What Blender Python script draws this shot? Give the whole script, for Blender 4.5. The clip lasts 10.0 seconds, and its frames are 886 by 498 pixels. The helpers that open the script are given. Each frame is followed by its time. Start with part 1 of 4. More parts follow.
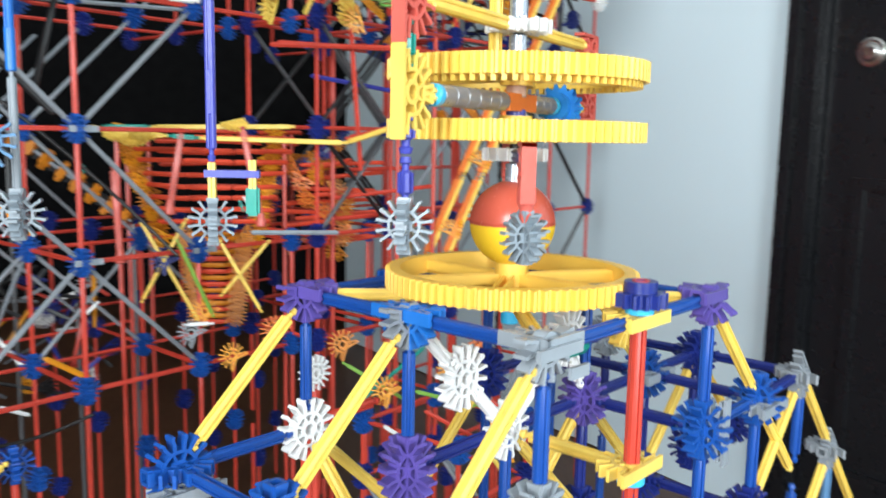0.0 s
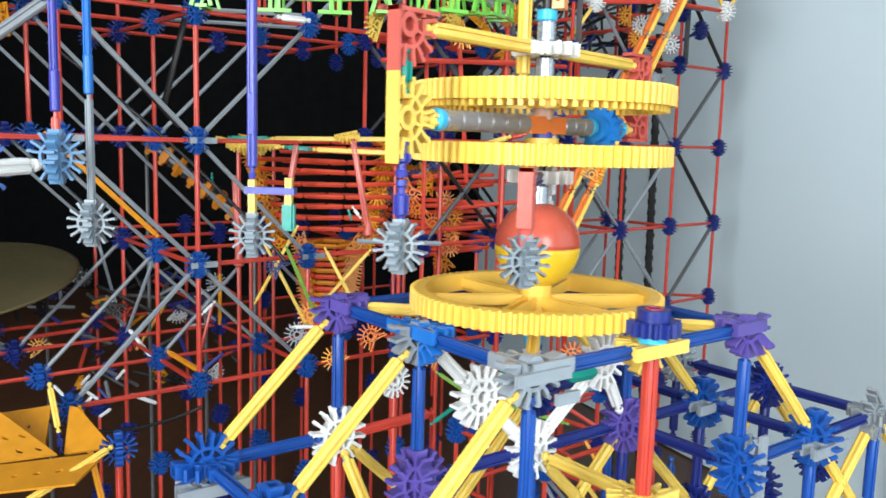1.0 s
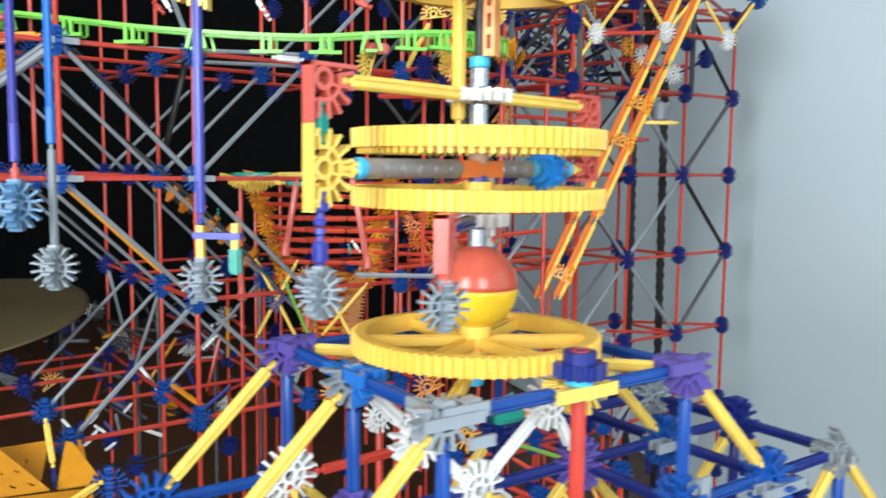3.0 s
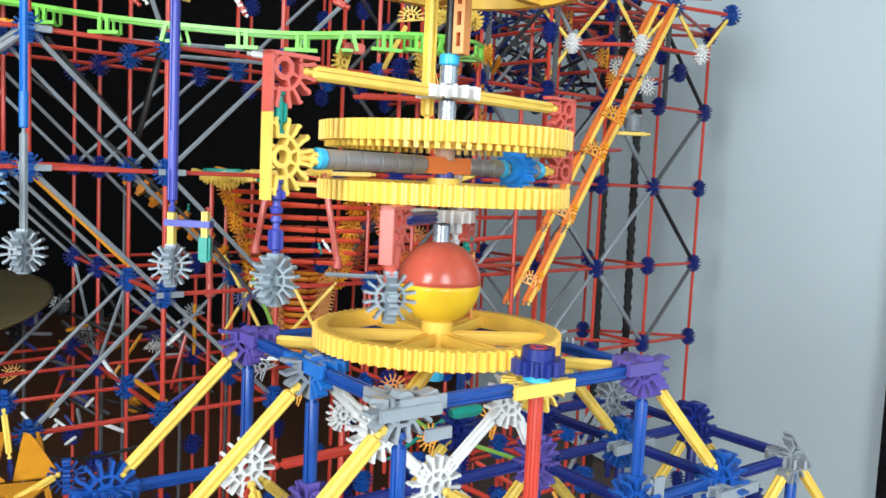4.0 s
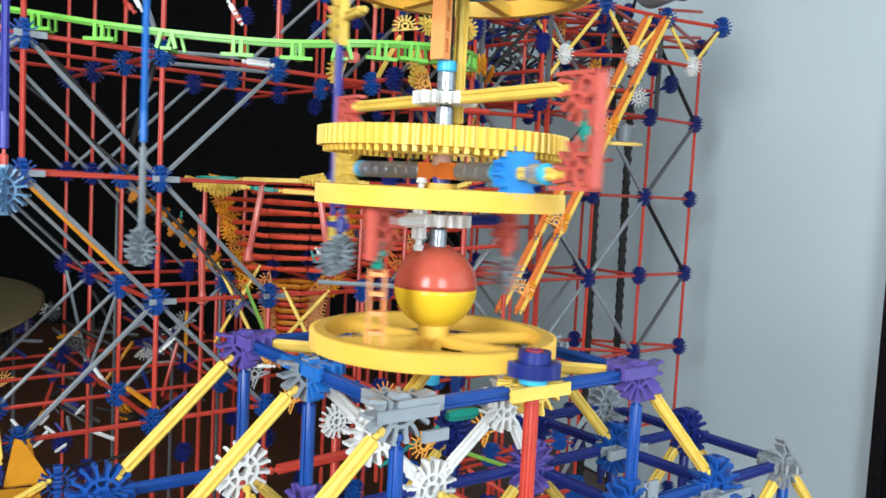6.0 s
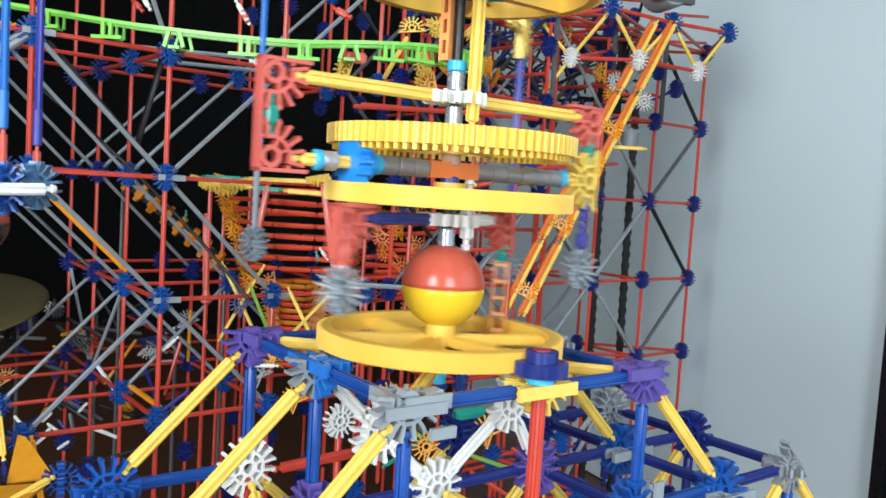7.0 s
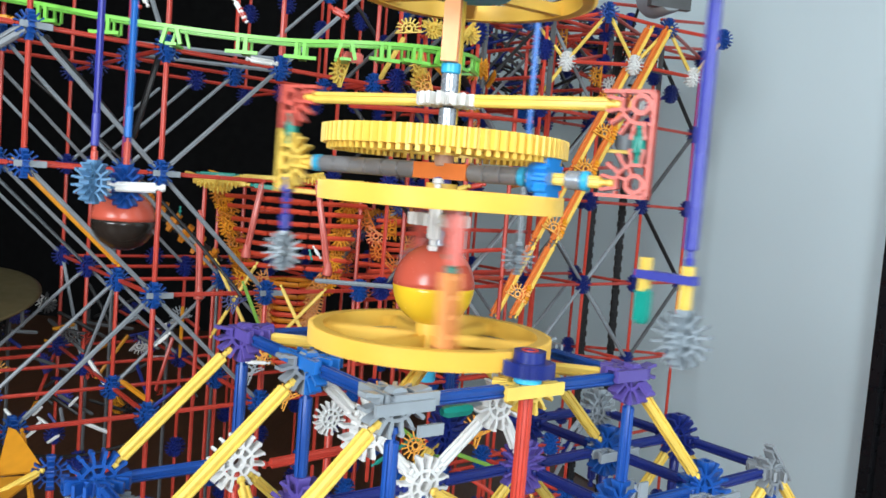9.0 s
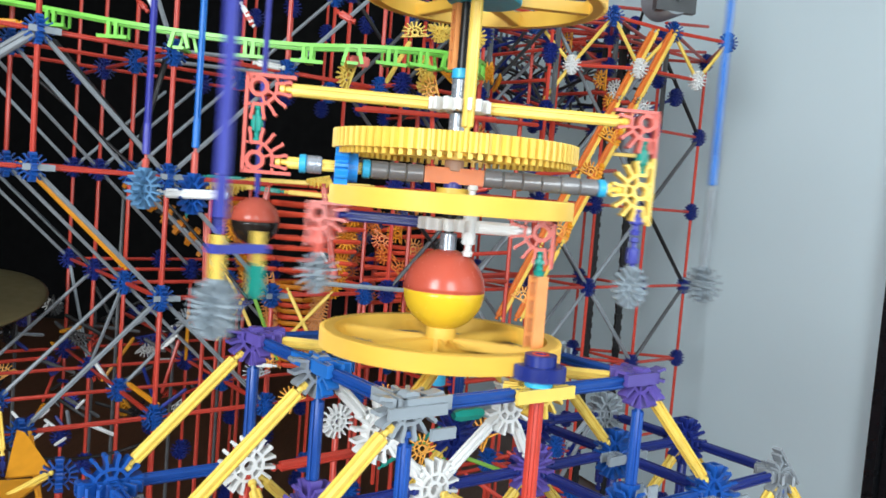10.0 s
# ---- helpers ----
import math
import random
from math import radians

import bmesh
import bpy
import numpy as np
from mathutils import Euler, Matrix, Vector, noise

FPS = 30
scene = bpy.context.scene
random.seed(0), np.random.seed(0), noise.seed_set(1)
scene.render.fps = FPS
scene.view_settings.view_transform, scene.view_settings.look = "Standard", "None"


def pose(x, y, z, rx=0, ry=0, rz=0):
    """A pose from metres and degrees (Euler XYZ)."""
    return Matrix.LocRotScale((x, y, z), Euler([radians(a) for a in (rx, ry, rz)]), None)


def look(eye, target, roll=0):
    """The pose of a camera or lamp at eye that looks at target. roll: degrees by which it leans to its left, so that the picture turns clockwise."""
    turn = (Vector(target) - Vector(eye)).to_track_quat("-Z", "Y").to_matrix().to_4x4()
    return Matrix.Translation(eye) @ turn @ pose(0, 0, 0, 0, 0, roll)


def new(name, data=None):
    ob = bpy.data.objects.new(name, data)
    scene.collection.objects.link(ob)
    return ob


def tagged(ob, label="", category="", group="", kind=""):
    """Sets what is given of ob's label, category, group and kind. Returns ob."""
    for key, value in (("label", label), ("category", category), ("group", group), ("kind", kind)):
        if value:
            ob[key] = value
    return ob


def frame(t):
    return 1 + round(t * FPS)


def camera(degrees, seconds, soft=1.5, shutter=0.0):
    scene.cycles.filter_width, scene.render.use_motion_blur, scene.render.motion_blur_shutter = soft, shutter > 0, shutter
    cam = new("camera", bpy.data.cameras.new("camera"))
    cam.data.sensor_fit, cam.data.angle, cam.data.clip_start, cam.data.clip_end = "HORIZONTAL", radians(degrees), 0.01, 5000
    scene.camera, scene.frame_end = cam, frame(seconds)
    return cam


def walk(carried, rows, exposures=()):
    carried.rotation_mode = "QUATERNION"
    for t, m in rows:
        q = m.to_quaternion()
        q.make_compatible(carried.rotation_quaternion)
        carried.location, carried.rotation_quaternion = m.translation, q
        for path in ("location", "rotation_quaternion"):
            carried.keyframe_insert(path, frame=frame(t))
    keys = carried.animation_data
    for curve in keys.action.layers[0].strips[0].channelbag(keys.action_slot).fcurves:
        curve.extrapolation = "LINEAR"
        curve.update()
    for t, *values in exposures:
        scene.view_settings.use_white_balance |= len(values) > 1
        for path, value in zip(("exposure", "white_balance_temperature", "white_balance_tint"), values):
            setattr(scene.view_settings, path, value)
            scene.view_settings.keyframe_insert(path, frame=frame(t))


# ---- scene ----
cam = camera(56.0, 10.0, 1.6, 0.9)
PATH = [
    (0, (-0.077, -0.423, 0.683), (0.115, 1.549, 0.408), 1.1),
    (0.5, (-0.037, -0.429, 0.688), (-0.052, 1.554, 0.433), 1.6),
    (1, (-0.013, -0.431, 0.691), (-0.178, 1.544, 0.428), 1.6),
    (1.5, (0.011, -0.437, 0.695), (-0.175, 1.541, 0.467), 1.2),
    (2, (0.028, -0.443, 0.698), (-0.191, 1.534, 0.491), 1.6),
    (2.5, (0.024, -0.43, 0.696), (-0.268, 1.537, 0.48), 1.3),
    (3, (0.037, -0.432, 0.701), (-0.213, 1.542, 0.5), 0.7),
    (3.2, (0.044, -0.434, 0.702), (-0.17, 1.545, 0.505), 2.1),
    (4.5, (0.041, -0.435, 0.692), (-0.143, 1.549, 0.517), 2.7),
    (5, (0.04, -0.436, 0.693), (-0.139, 1.549, 0.526), 2.9),
    (5.5, (0.041, -0.438, 0.693), (-0.127, 1.549, 0.533), 2.8),
    (7, (0.037, -0.44, 0.69), (-0.136, 1.547, 0.542), 3.6),
    (7.5, (0.037, -0.442, 0.69), (-0.136, 1.545, 0.545), 3.8),
    (8, (0.042, -0.442, 0.69), (-0.132, 1.545, 0.541), 3.7),
    (8.5, (0.04, -0.445, 0.691), (-0.137, 1.542, 0.55), 4.1),
    (9, (0.039, -0.445, 0.69), (-0.12, 1.544, 0.545), 4.6),
    (9.5, (0.036, -0.445, 0.69), (-0.122, 1.544, 0.544), 4.7),
    (10, (0.035, -0.448, 0.691), (-0.131, 1.54, 0.551), 4.6),
]
walk(cam, [(t, look(eye, target, roll)) for t, eye, target, roll in PATH],
     [(0.0, 0.03), (0.8, -0.03), (1.6, -0.06), (3.2, -0.07), (5.0, -0.22), (10.0, -0.25)])

# ---- light ----
world = bpy.data.worlds.new("world")
scene.world = world
world.use_nodes = True
wn = world.node_tree.nodes
sky = wn.new("ShaderNodeTexSky")
sky.sky_type, sky.sun_disc, sky.sun_elevation, sky.sun_rotation = "NISHITA", False, radians(35), radians(200)
wn["Background"].inputs["Strength"].default_value = 0.1
world.node_tree.links.new(sky.outputs[0], wn["Background"].inputs["Color"])
FLOOR, CEIL = -0.05, 2.40


def window_light(name, x, y, z, w, h, watts, target):
    data = bpy.data.lights.new(name, "AREA")
    data.shape, data.size, data.size_y, data.energy, data.color = "RECTANGLE", w, h, watts, (0.89, 0.96, 1.0)
    ob = new(name, data)
    ob.matrix_world = look((x, y, z), target)
    return ob


window_light("window_light", -0.95, -1.98, 1.10, 0.80, 1.15, 72, (-0.95, 0, 1.10))
window_light("window_light", 0.90, -1.98, 1.10, 0.80, 1.15, 46, (0.90, 0, 1.10))


# ---- materials ----
def material(name, colour, rough=0.35, metal=0.0, vary=0.12, grain=60.0, bump=0.05, coat=0.0, stain=None, sub=0.0):
    m = bpy.data.materials.new(name)
    m.use_nodes = True
    n, l = m.node_tree.nodes, m.node_tree.links
    b = n["Principled BSDF"]
    geo = n.new("ShaderNodeTexCoord")
    info = n.new("ShaderNodeObjectInfo")
    fine, broad = n.new("ShaderNodeTexNoise"), n.new("ShaderNodeTexNoise")
    fine.inputs["Scale"].default_value, broad.inputs["Scale"].default_value = grain * 8, grain
    fine.inputs["Detail"].default_value = 4
    for t in (fine, broad):
        l.new(geo.outputs["Object"], t.inputs["Vector"])
    mix = n.new("ShaderNodeMix")
    mix.data_type = "RGBA"
    dark = stain or tuple(c * (1 - 2.2 * vary) for c in colour)
    mix.inputs[6].default_value, mix.inputs[7].default_value = (*dark, 1), (*[min(1, c * (1 + vary)) for c in colour], 1)
    add = n.new("ShaderNodeMath")
    add.operation = "MULTIPLY_ADD"
    l.new(info.outputs["Random"], add.inputs[0])
    add.inputs[1].default_value = 0.35
    l.new(broad.outputs["Fac"], add.inputs[2])
    l.new(add.outputs[0], mix.inputs[0])
    l.new(mix.outputs[2], b.inputs["Base Color"])
    r = n.new("ShaderNodeMapRange")
    r.inputs["To Min"].default_value, r.inputs["To Max"].default_value = rough * 0.7, min(1, rough * 1.35)
    l.new(fine.outputs["Fac"], r.inputs["Value"])
    l.new(r.outputs[0], b.inputs["Roughness"])
    bp = n.new("ShaderNodeBump")
    bp.inputs["Strength"].default_value, bp.inputs["Distance"].default_value = bump, 0.002
    l.new(fine.outputs["Fac"], bp.inputs["Height"])
    l.new(bp.outputs[0], b.inputs["Normal"])
    b.inputs["Metallic"].default_value = metal
    b.inputs["Coat Weight"].default_value = coat
    return m


RED = material("red plastic", (0.57, 0.056, 0.034))
LRED = material("glossy red plastic", (0.66, 0.125, 0.095), 0.30)
YEL = material("yellow plastic", (0.88, 0.62, 0.12), 0.38)
GEARY = material("gear yellow plastic", (0.90, 0.60, 0.10), 0.42, vary=0.07)
WHEELY = material("amber yellow plastic", (0.90, 0.55, 0.085), 0.42, vary=0.07)
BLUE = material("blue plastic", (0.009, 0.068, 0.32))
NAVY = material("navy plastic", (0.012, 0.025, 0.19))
BRIGHT = material("bright blue plastic", (0.02, 0.26, 0.75))
CYAN = material("cyan plastic", (0.04, 0.45, 0.75))
PLUM = material("plum connector plastic", (0.11, 0.078, 0.34))
SEA = material("mid blue plastic", (0.016, 0.16, 0.55))
NODE = material("connector blue plastic", (0.010, 0.080, 0.35))
STEEL = material("steel blue plastic", (0.10, 0.23, 0.40), 0.32)
PLANET = material("slate grey plastic", (0.25, 0.30, 0.34), 0.32)
PURP = material("purple plastic", (0.045, 0.050, 0.33))
LILAC = material("lilac plastic", (0.055, 0.066, 0.37))
GREY = material("grey plastic", (0.25, 0.275, 0.30))
LGREY = material("pale grey plastic", (0.29, 0.33, 0.365))
DGREY = material("dark grey plastic", (0.09, 0.095, 0.10))
BLACK = material("black plastic", (0.012, 0.012, 0.013), 0.4)
WHITE = material("white plastic", (0.82, 0.83, 0.82), 0.35, vary=0.04)
ORANGE = material("orange plastic", (0.76, 0.19, 0.03))
LORANGE = material("pale orange plastic", (0.90, 0.36, 0.12))
AMBER = material("amber plastic", (0.86, 0.36, 0.02))
TRAY = material("tray orange plastic", (0.66, 0.27, 0.015), 0.42)
RIB = material("bright red plastic", (0.70, 0.075, 0.035))
RUST = material("rust orange plastic", (0.62, 0.21, 0.015))
OLIVE = material("olive green plastic", (0.20, 0.40, 0.06))
GREEN = material("lime green plastic", (0.22, 0.66, 0.09), 0.33)
TEAL = material("teal plastic", (0.01, 0.30, 0.24), 0.3)
SILVER = material("silvery plastic", (0.42, 0.46, 0.52), 0.25, 0.55, vary=0.06)
TUBE = material("grey tube plastic", (0.26, 0.26, 0.27), 0.3, 0.25, vary=0.08)
TAN = material("tan plastic", (0.55, 0.34, 0.24), 0.4)
BRONZE = material("tarnished bronze", (0.17, 0.14, 0.065), 0.42, 0.75, 0.25, 9, 0.12, stain=(0.075, 0.065, 0.03))
PAINT = material("pale blue wall paint", (0.76, 0.91, 0.98), 0.75, vary=0.025, grain=2.2, bump=0.12)
# the room's unlit depth is put into this near-black colour and low specular
DARKWALL = material("near-black unlit wall", (0.0025, 0.0025, 0.003), 0.85, vary=0.2, grain=3)
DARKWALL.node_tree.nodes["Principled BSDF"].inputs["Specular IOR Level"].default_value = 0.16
PLASTER = material("white plaster", (0.70, 0.70, 0.68), 0.85, vary=0.04, grain=2)
DOORM = material("black door paint", (0.010, 0.011, 0.013), 0.28, vary=0.15, grain=6, bump=0.04)
CHROME = material("worn chrome", (0.75, 0.74, 0.72), 0.22, 1.0, 0.08, 30)
BALLTOP = material("ball red plastic", (0.55, 0.098, 0.060), 0.24, vary=0.04, bump=0.01)
BALLLOW = material("ball yellow plastic", (0.88, 0.56, 0.03), 0.24, vary=0.04, bump=0.01)
BALLDARK = material("ball black plastic", (0.022, 0.017, 0.014), 0.16, vary=0.06, bump=0.01)


def wood_material():
    m = material("dark wood boards", (0.080, 0.033, 0.016), 0.42, vary=0.25, grain=4, bump=0.15)
    n, l = m.node_tree.nodes, m.node_tree.links
    mapping = n.new("ShaderNodeMapping")
    mapping.inputs["Scale"].default_value = (14, 1, 14)
    tc = next(k for k in n if k.type == "TEX_COORD")
    l.new(tc.outputs["Object"], mapping.inputs["Vector"])
    for k in n:
        if k.type == "TEX_NOISE":
            l.new(mapping.outputs[0], k.inputs["Vector"])
    return m


WOOD = wood_material()


# ---- mesh tools ----
def mesh_of(bm, name="mesh", smooth=False):
    me = bpy.data.meshes.new(name)
    bmesh.ops.recalc_face_normals(bm, faces=bm.faces)
    bm.to_mesh(me)
    bm.free()
    for p in me.polygons:
        p.use_smooth = True
    if not smooth:
        me.set_sharp_from_angle(angle=radians(38))
    return me


def part(name, me, mat, parent=None, label="", m=None):
    """Links a mesh or bmesh as one mesh object under a thing or a part."""
    if not isinstance(me, bpy.types.Mesh):
        me = mesh_of(me, name)
    if not me.materials:
        me.materials.append(mat)
    elif me.materials[0] != mat:
        me = me.copy()
        me.materials[0] = mat
    ob = new(name, me)
    if parent is not None:
        ob.parent = parent
    if m is not None:
        ob.matrix_local = m
    return tagged(ob, label)


def thing(name, label, category, m=None, group="", kind=""):
    ob = new(name)
    ob.empty_display_size = 0.02
    if m is not None:
        ob.matrix_world = m
    return tagged(ob, label, category, group, kind)


def box(bm, x0, x1, y0, y1, z0, z1, m=None):
    vs = [Vector((x, y, z)) for z in (z0, z1) for x, y in ((x0, y0), (x1, y0), (x1, y1), (x0, y1))]
    v = [bm.verts.new(m @ p if m else p) for p in vs]
    for f in ((3, 2, 1, 0), (4, 5, 6, 7), (0, 1, 5, 4), (1, 2, 6, 5), (2, 3, 7, 6), (3, 0, 4, 7)):
        bm.faces.new([v[k] for k in f])


def lathe(bm, profile, segs=24, m=None, closed=False):
    """Turns a profile of (radius, height) about the z axis."""
    rings = []
    for r, z in profile:
        ring = []
        for k in range(segs):
            a = 2 * math.pi * k / segs
            p = Vector((r * math.cos(a), r * math.sin(a), z))
            ring.append(bm.verts.new(m @ p if m else p))
        rings.append(ring)
    pairs = list(zip(rings, rings[1:])) + ([(rings[-1], rings[0])] if closed else [])
    for a, b in pairs:
        for k in range(segs):
            bm.faces.new((a[k], a[(k + 1) % segs], b[(k + 1) % segs], b[k]))
    if not closed:
        bm.faces.new(rings[0][::-1])
        bm.faces.new(rings[-1])


def along(p, q):
    """The pose at the middle of p and q, its z axis from p to q."""
    p, q = Vector(p), Vector(q)
    return Matrix.Translation((p + q) / 2) @ (q - p).to_track_quat("Z", "X").to_matrix().to_4x4()


CACHE = {}
CLIP = 0.0103


def rod_mesh(length, mat, thick=1.0, detail=True):
    key = ("rod", round(length, 4), mat.name, thick, detail)
    if key not in CACHE:
        bm = bmesh.new()
        h = length / 2
        steps = [(-h, .0021, 1), (-h + .0024, .0027, 1), (-h + .0032, .0016, 1), (-h + .0056, .0016, 1), (-h + .0066, .0031, 0)]
        steps = steps + [(-z, r, f) for z, r, f in reversed(steps)]
        if not detail:
            steps = [(-h, .0020, 1), (-h + .003, .0031, 0), (h - .003, .0031, 0), (h, .0020, 1)]
        # four ribs with a groove between each two
        side = ((1, -.62), (1, -.34), (.66, -.26), (.66, .26), (1, .34), (1, .62))
        prof = [(x * math.cos(q) - y * math.sin(q), x * math.sin(q) + y * math.cos(q)) for q in (k * math.pi / 2 for k in range(4)) for x, y in side]
        n = len(prof) if detail else 6
        rings = []
        for z, r, round_one in steps:
            ring = []
            for k in range(n):
                if detail and not round_one:
                    x, y = prof[k]
                    ring.append(bm.verts.new((x * r * thick * .97, y * r * thick * .97, z)))
                else:
                    a = math.atan2(prof[k][1], prof[k][0]) if detail else 2 * math.pi * (k + .5) / n
                    ring.append(bm.verts.new((r * thick * math.cos(a), r * thick * math.sin(a), z)))
            rings.append(ring)
        for a, b in zip(rings, rings[1:]):
            for k in range(n):
                bm.faces.new((a[k], a[(k + 1) % n], b[(k + 1) % n], b[k]))
        bm.faces.new(rings[0][::-1])
        bm.faces.new(rings[-1])
        me = mesh_of(bm, "rod")
        me.materials.append(mat)
        CACHE[key] = me
    return CACHE[key]


def rod(parent, p, q, mat, name="rod", gap=CLIP, thick=1.0, detail=True, label=""):
    """A ribbed rod between the middles of two connectors."""
    length = (Vector(q) - Vector(p)).length - 2 * gap
    return part(name, rod_mesh(length, mat, thick, detail), mat, parent, label, along(p, q))


def star_into(bm, arms, m=None, half=.0031, back=.0060):
    """A flat snap connector in the xy plane: a pierced hub, a web and a forked clip at each of the given eighths of a turn, in one piece."""
    m = m or Matrix()
    span = sorted(arms)
    full = len(span) == 8
    flat, quads = [], []

    def vert(x, y):
        flat.append((x, y))
        return len(flat) - 1
    def polar(r, deg):
        return vert(r * math.cos(radians(deg)), r * math.sin(radians(deg)))
    inner, outer = [], []
    for k in range(8):
        for s in (-14.5, 14.5):
            inner.append(polar(.0030, 45 * k + s))
            outer.append(polar(.0052, 45 * k + s))
    for k in range(16):
        n = (k + 1) % 16
        quads.append((inner[k], outer[k], outer[n], inner[n]))
    web = {}
    for k in span:
        web[k] = [(polar(.0082, 45 * k + s), polar(.0099, 45 * k + s)) for s in (-18.5, -9.5, 9.5, 18.5)]
        for a, b in zip(web[k], web[k][1:]):
            quads.append((a[0], a[1], b[1], b[0]))
        c, s = math.cos(k * math.pi / 4), math.sin(k * math.pi / 4)
        for sign, pair in ((-1, (web[k][1][1], web[k][0][1])), (1, (web[k][2][1], web[k][3][1]))):
            for x, y0, y1 in ((.0128, .0019, .0035), (.0154, .0026, .0043), (.0167, .0022, .0039)):
                nxt = [vert(x * c - sign * y * s, x * s + sign * y * c) for y in (y0, y1)]
                quads.append((pair[0], pair[1], nxt[1], nxt[0]))
                pair = nxt
    for k in span:
        n = k + 1 if k + 1 in web else (k - 7 if full else None)
        if n is not None:
            a, b = web[k][3], web[n][0]
            quads.append((a[0], a[1], b[1], b[0]))
            quads.append((outer[(k % 8) * 2 + 1], a[0], b[0], outer[(n % 8) * 2]))
    edges = {}
    for q in quads:
        for a, b in zip(q, q[1:] + q[:1]):
            edges.setdefault(frozenset((a, b)), []).append((a, b))
    low = [bm.verts.new(m @ Vector((x, y, -half))) for x, y in flat]
    top = [bm.verts.new(m @ Vector((x, y, half))) for x, y in flat]
    for q in quads:
        bm.faces.new([top[k] for k in q])
        bm.faces.new([low[k] for k in reversed(q)])
    for e in edges.values():
        if len(e) == 1:
            a, b = e[0]
            bm.faces.new((low[a], low[b], top[b], top[a]))
    if not full and back:
        # straight backs of the half and quarter shapes
        ends = [(span[0], -1), (span[-1], 1)]
        for n, (k, s) in enumerate(ends):
            turn = m @ Matrix.Rotation(k * math.pi / 4, 4, "Z")
            reach = -.0187 if len(span) == 5 and n == 0 else (-back - .0009 if len(span) != 5 else .004)
            if len(span) == 5 and n == 1:
                continue
            box(bm, reach, .0187, s * back - .0009, s * back + .0009, -half, half, turn)
            for x in (-.0040, .0090) if len(span) != 5 else (-.0140, -.0045, .0045, .0140):
                box(bm, x - .0007, x + .0007, min(s * back, s * .0036), max(s * back, s * .0036), -half * .9, half * .9, turn)
    return bm


def star_mesh(arms, mat, back=.0060):
    key = ("star", tuple(arms), mat.name, back)
    if key not in CACHE:
        me = mesh_of(star_into(bmesh.new(), arms, back=back), "connector")
        me.materials.append(mat)
        CACHE[key] = me
    return CACHE[key]


def star(parent, p, x, z, mat, arms=range(8), name="connector", label="", light=False, back=.0060):
    """A connector at p, its first arm along x and its flat normal along z."""
    x, z = Vector(x).normalized(), Vector(z).normalized()
    y = z.cross(x)
    m = Matrix((x, y, z)).transposed().to_4x4()
    m.translation = p
    return part(name, star_mesh(tuple(arms), mat, back), mat, parent, label, m)


def cross_mesh(mat, light=True):
    """Two connectors slotted into one another, for rods in three directions."""
    key = ("cross", mat.name)
    if key not in CACHE:
        bm = bmesh.new()
        star_into(bm, range(8), Matrix.Rotation(math.pi / 2, 4, "X"))
        star_into(bm, range(8), Matrix.Rotation(math.pi / 2, 4, "X") @ Matrix.Rotation(math.pi / 2, 4, "Y"))
        me = mesh_of(bm, "slotted_connector")
        me.materials.append(mat)
        CACHE[key] = me
    return CACHE[key]


def cross(parent, p, turn, mat, lie=False, name="slotted_connector", light=True, size=1.0):
    m = Matrix.Translation(p) @ Matrix.Rotation(radians(turn), 4, "Z") @ Matrix.Scale(size, 4)
    if lie:
        m = m @ Matrix.Rotation(math.pi / 2, 4, "Y")
    return part(name, cross_mesh(mat, light), mat, parent, "", m)


def tube_mesh(bm, r, z0, z1, segs=20, inner=None):
    if inner:
        lathe(bm, [(inner, z0), (r, z0), (r, z1), (inner, z1)], segs, closed=True)
    else:
        e = min(.0006, (z1 - z0) / 4)
        lathe(bm, [(r - e, z0), (r, z0 + e), (r, z1 - e), (r - e, z1)], segs)


def gear_mesh(teeth=82, r=.0655, depth=.0027, rim=.0050, h=.0049, crown=0.0):
    """A toothed rim about z; crown adds pegs under the rim."""
    bm = bmesh.new()
    n = teeth * 4
    rows = []
    for k in range(n):
        a = 2 * math.pi * k / n
        out = r if k % 4 in (1, 2) else r - depth
        c, s = math.cos(a), math.sin(a)
        ri = r - depth - rim
        rows.append([bm.verts.new((q * c, q * s, z)) for q, z in ((ri, -h), (r - depth, -h), (out, -h * .96), (out, h * .96), (r - depth, h), (ri, h))])
    for k in range(n):
        a, b = rows[k], rows[(k + 1) % n]
        for i in range(6):
            bm.faces.new((a[i], a[(i + 1) % 6], b[(i + 1) % 6], b[i]))
    if crown:
        for k in range(teeth):
            t = Matrix.Rotation(2 * math.pi * k / teeth, 4, "Z")
            box(bm, r - depth - rim + .0003, r - depth - .0004, -.0011, .0011, -h - crown, -h + .0002, t)
    return mesh_of(bm, "gear_rim")


def big_gear(name, label, z, crown=0.0, mat=None, spokes=6, lift=0.0):
    g = thing(name, label, "gear", pose(0, 0, z))
    part("rim", gear_mesh(crown=crown), mat, g)
    bm = bmesh.new()
    tube_mesh(bm, .0085, -.0065, .0075 + lift, 24, .0034)
    part("hub", bm, mat, g)
    for k in range(spokes):
        bm = bmesh.new()
        turn = Matrix.Rotation(2 * math.pi * (k + .2) / spokes, 4, "Z")
        box(bm, .0075, .0585, -.0030, .0030, -.0045, -.0028, turn)
        box(bm, .0075, .0585, -.0030, -.0018, -.0042, .0022, turn)
        box(bm, .0075, .0585, .0018, .0030, -.0042, .0022, turn)
        part("spoke", bm, mat, g)
    return g


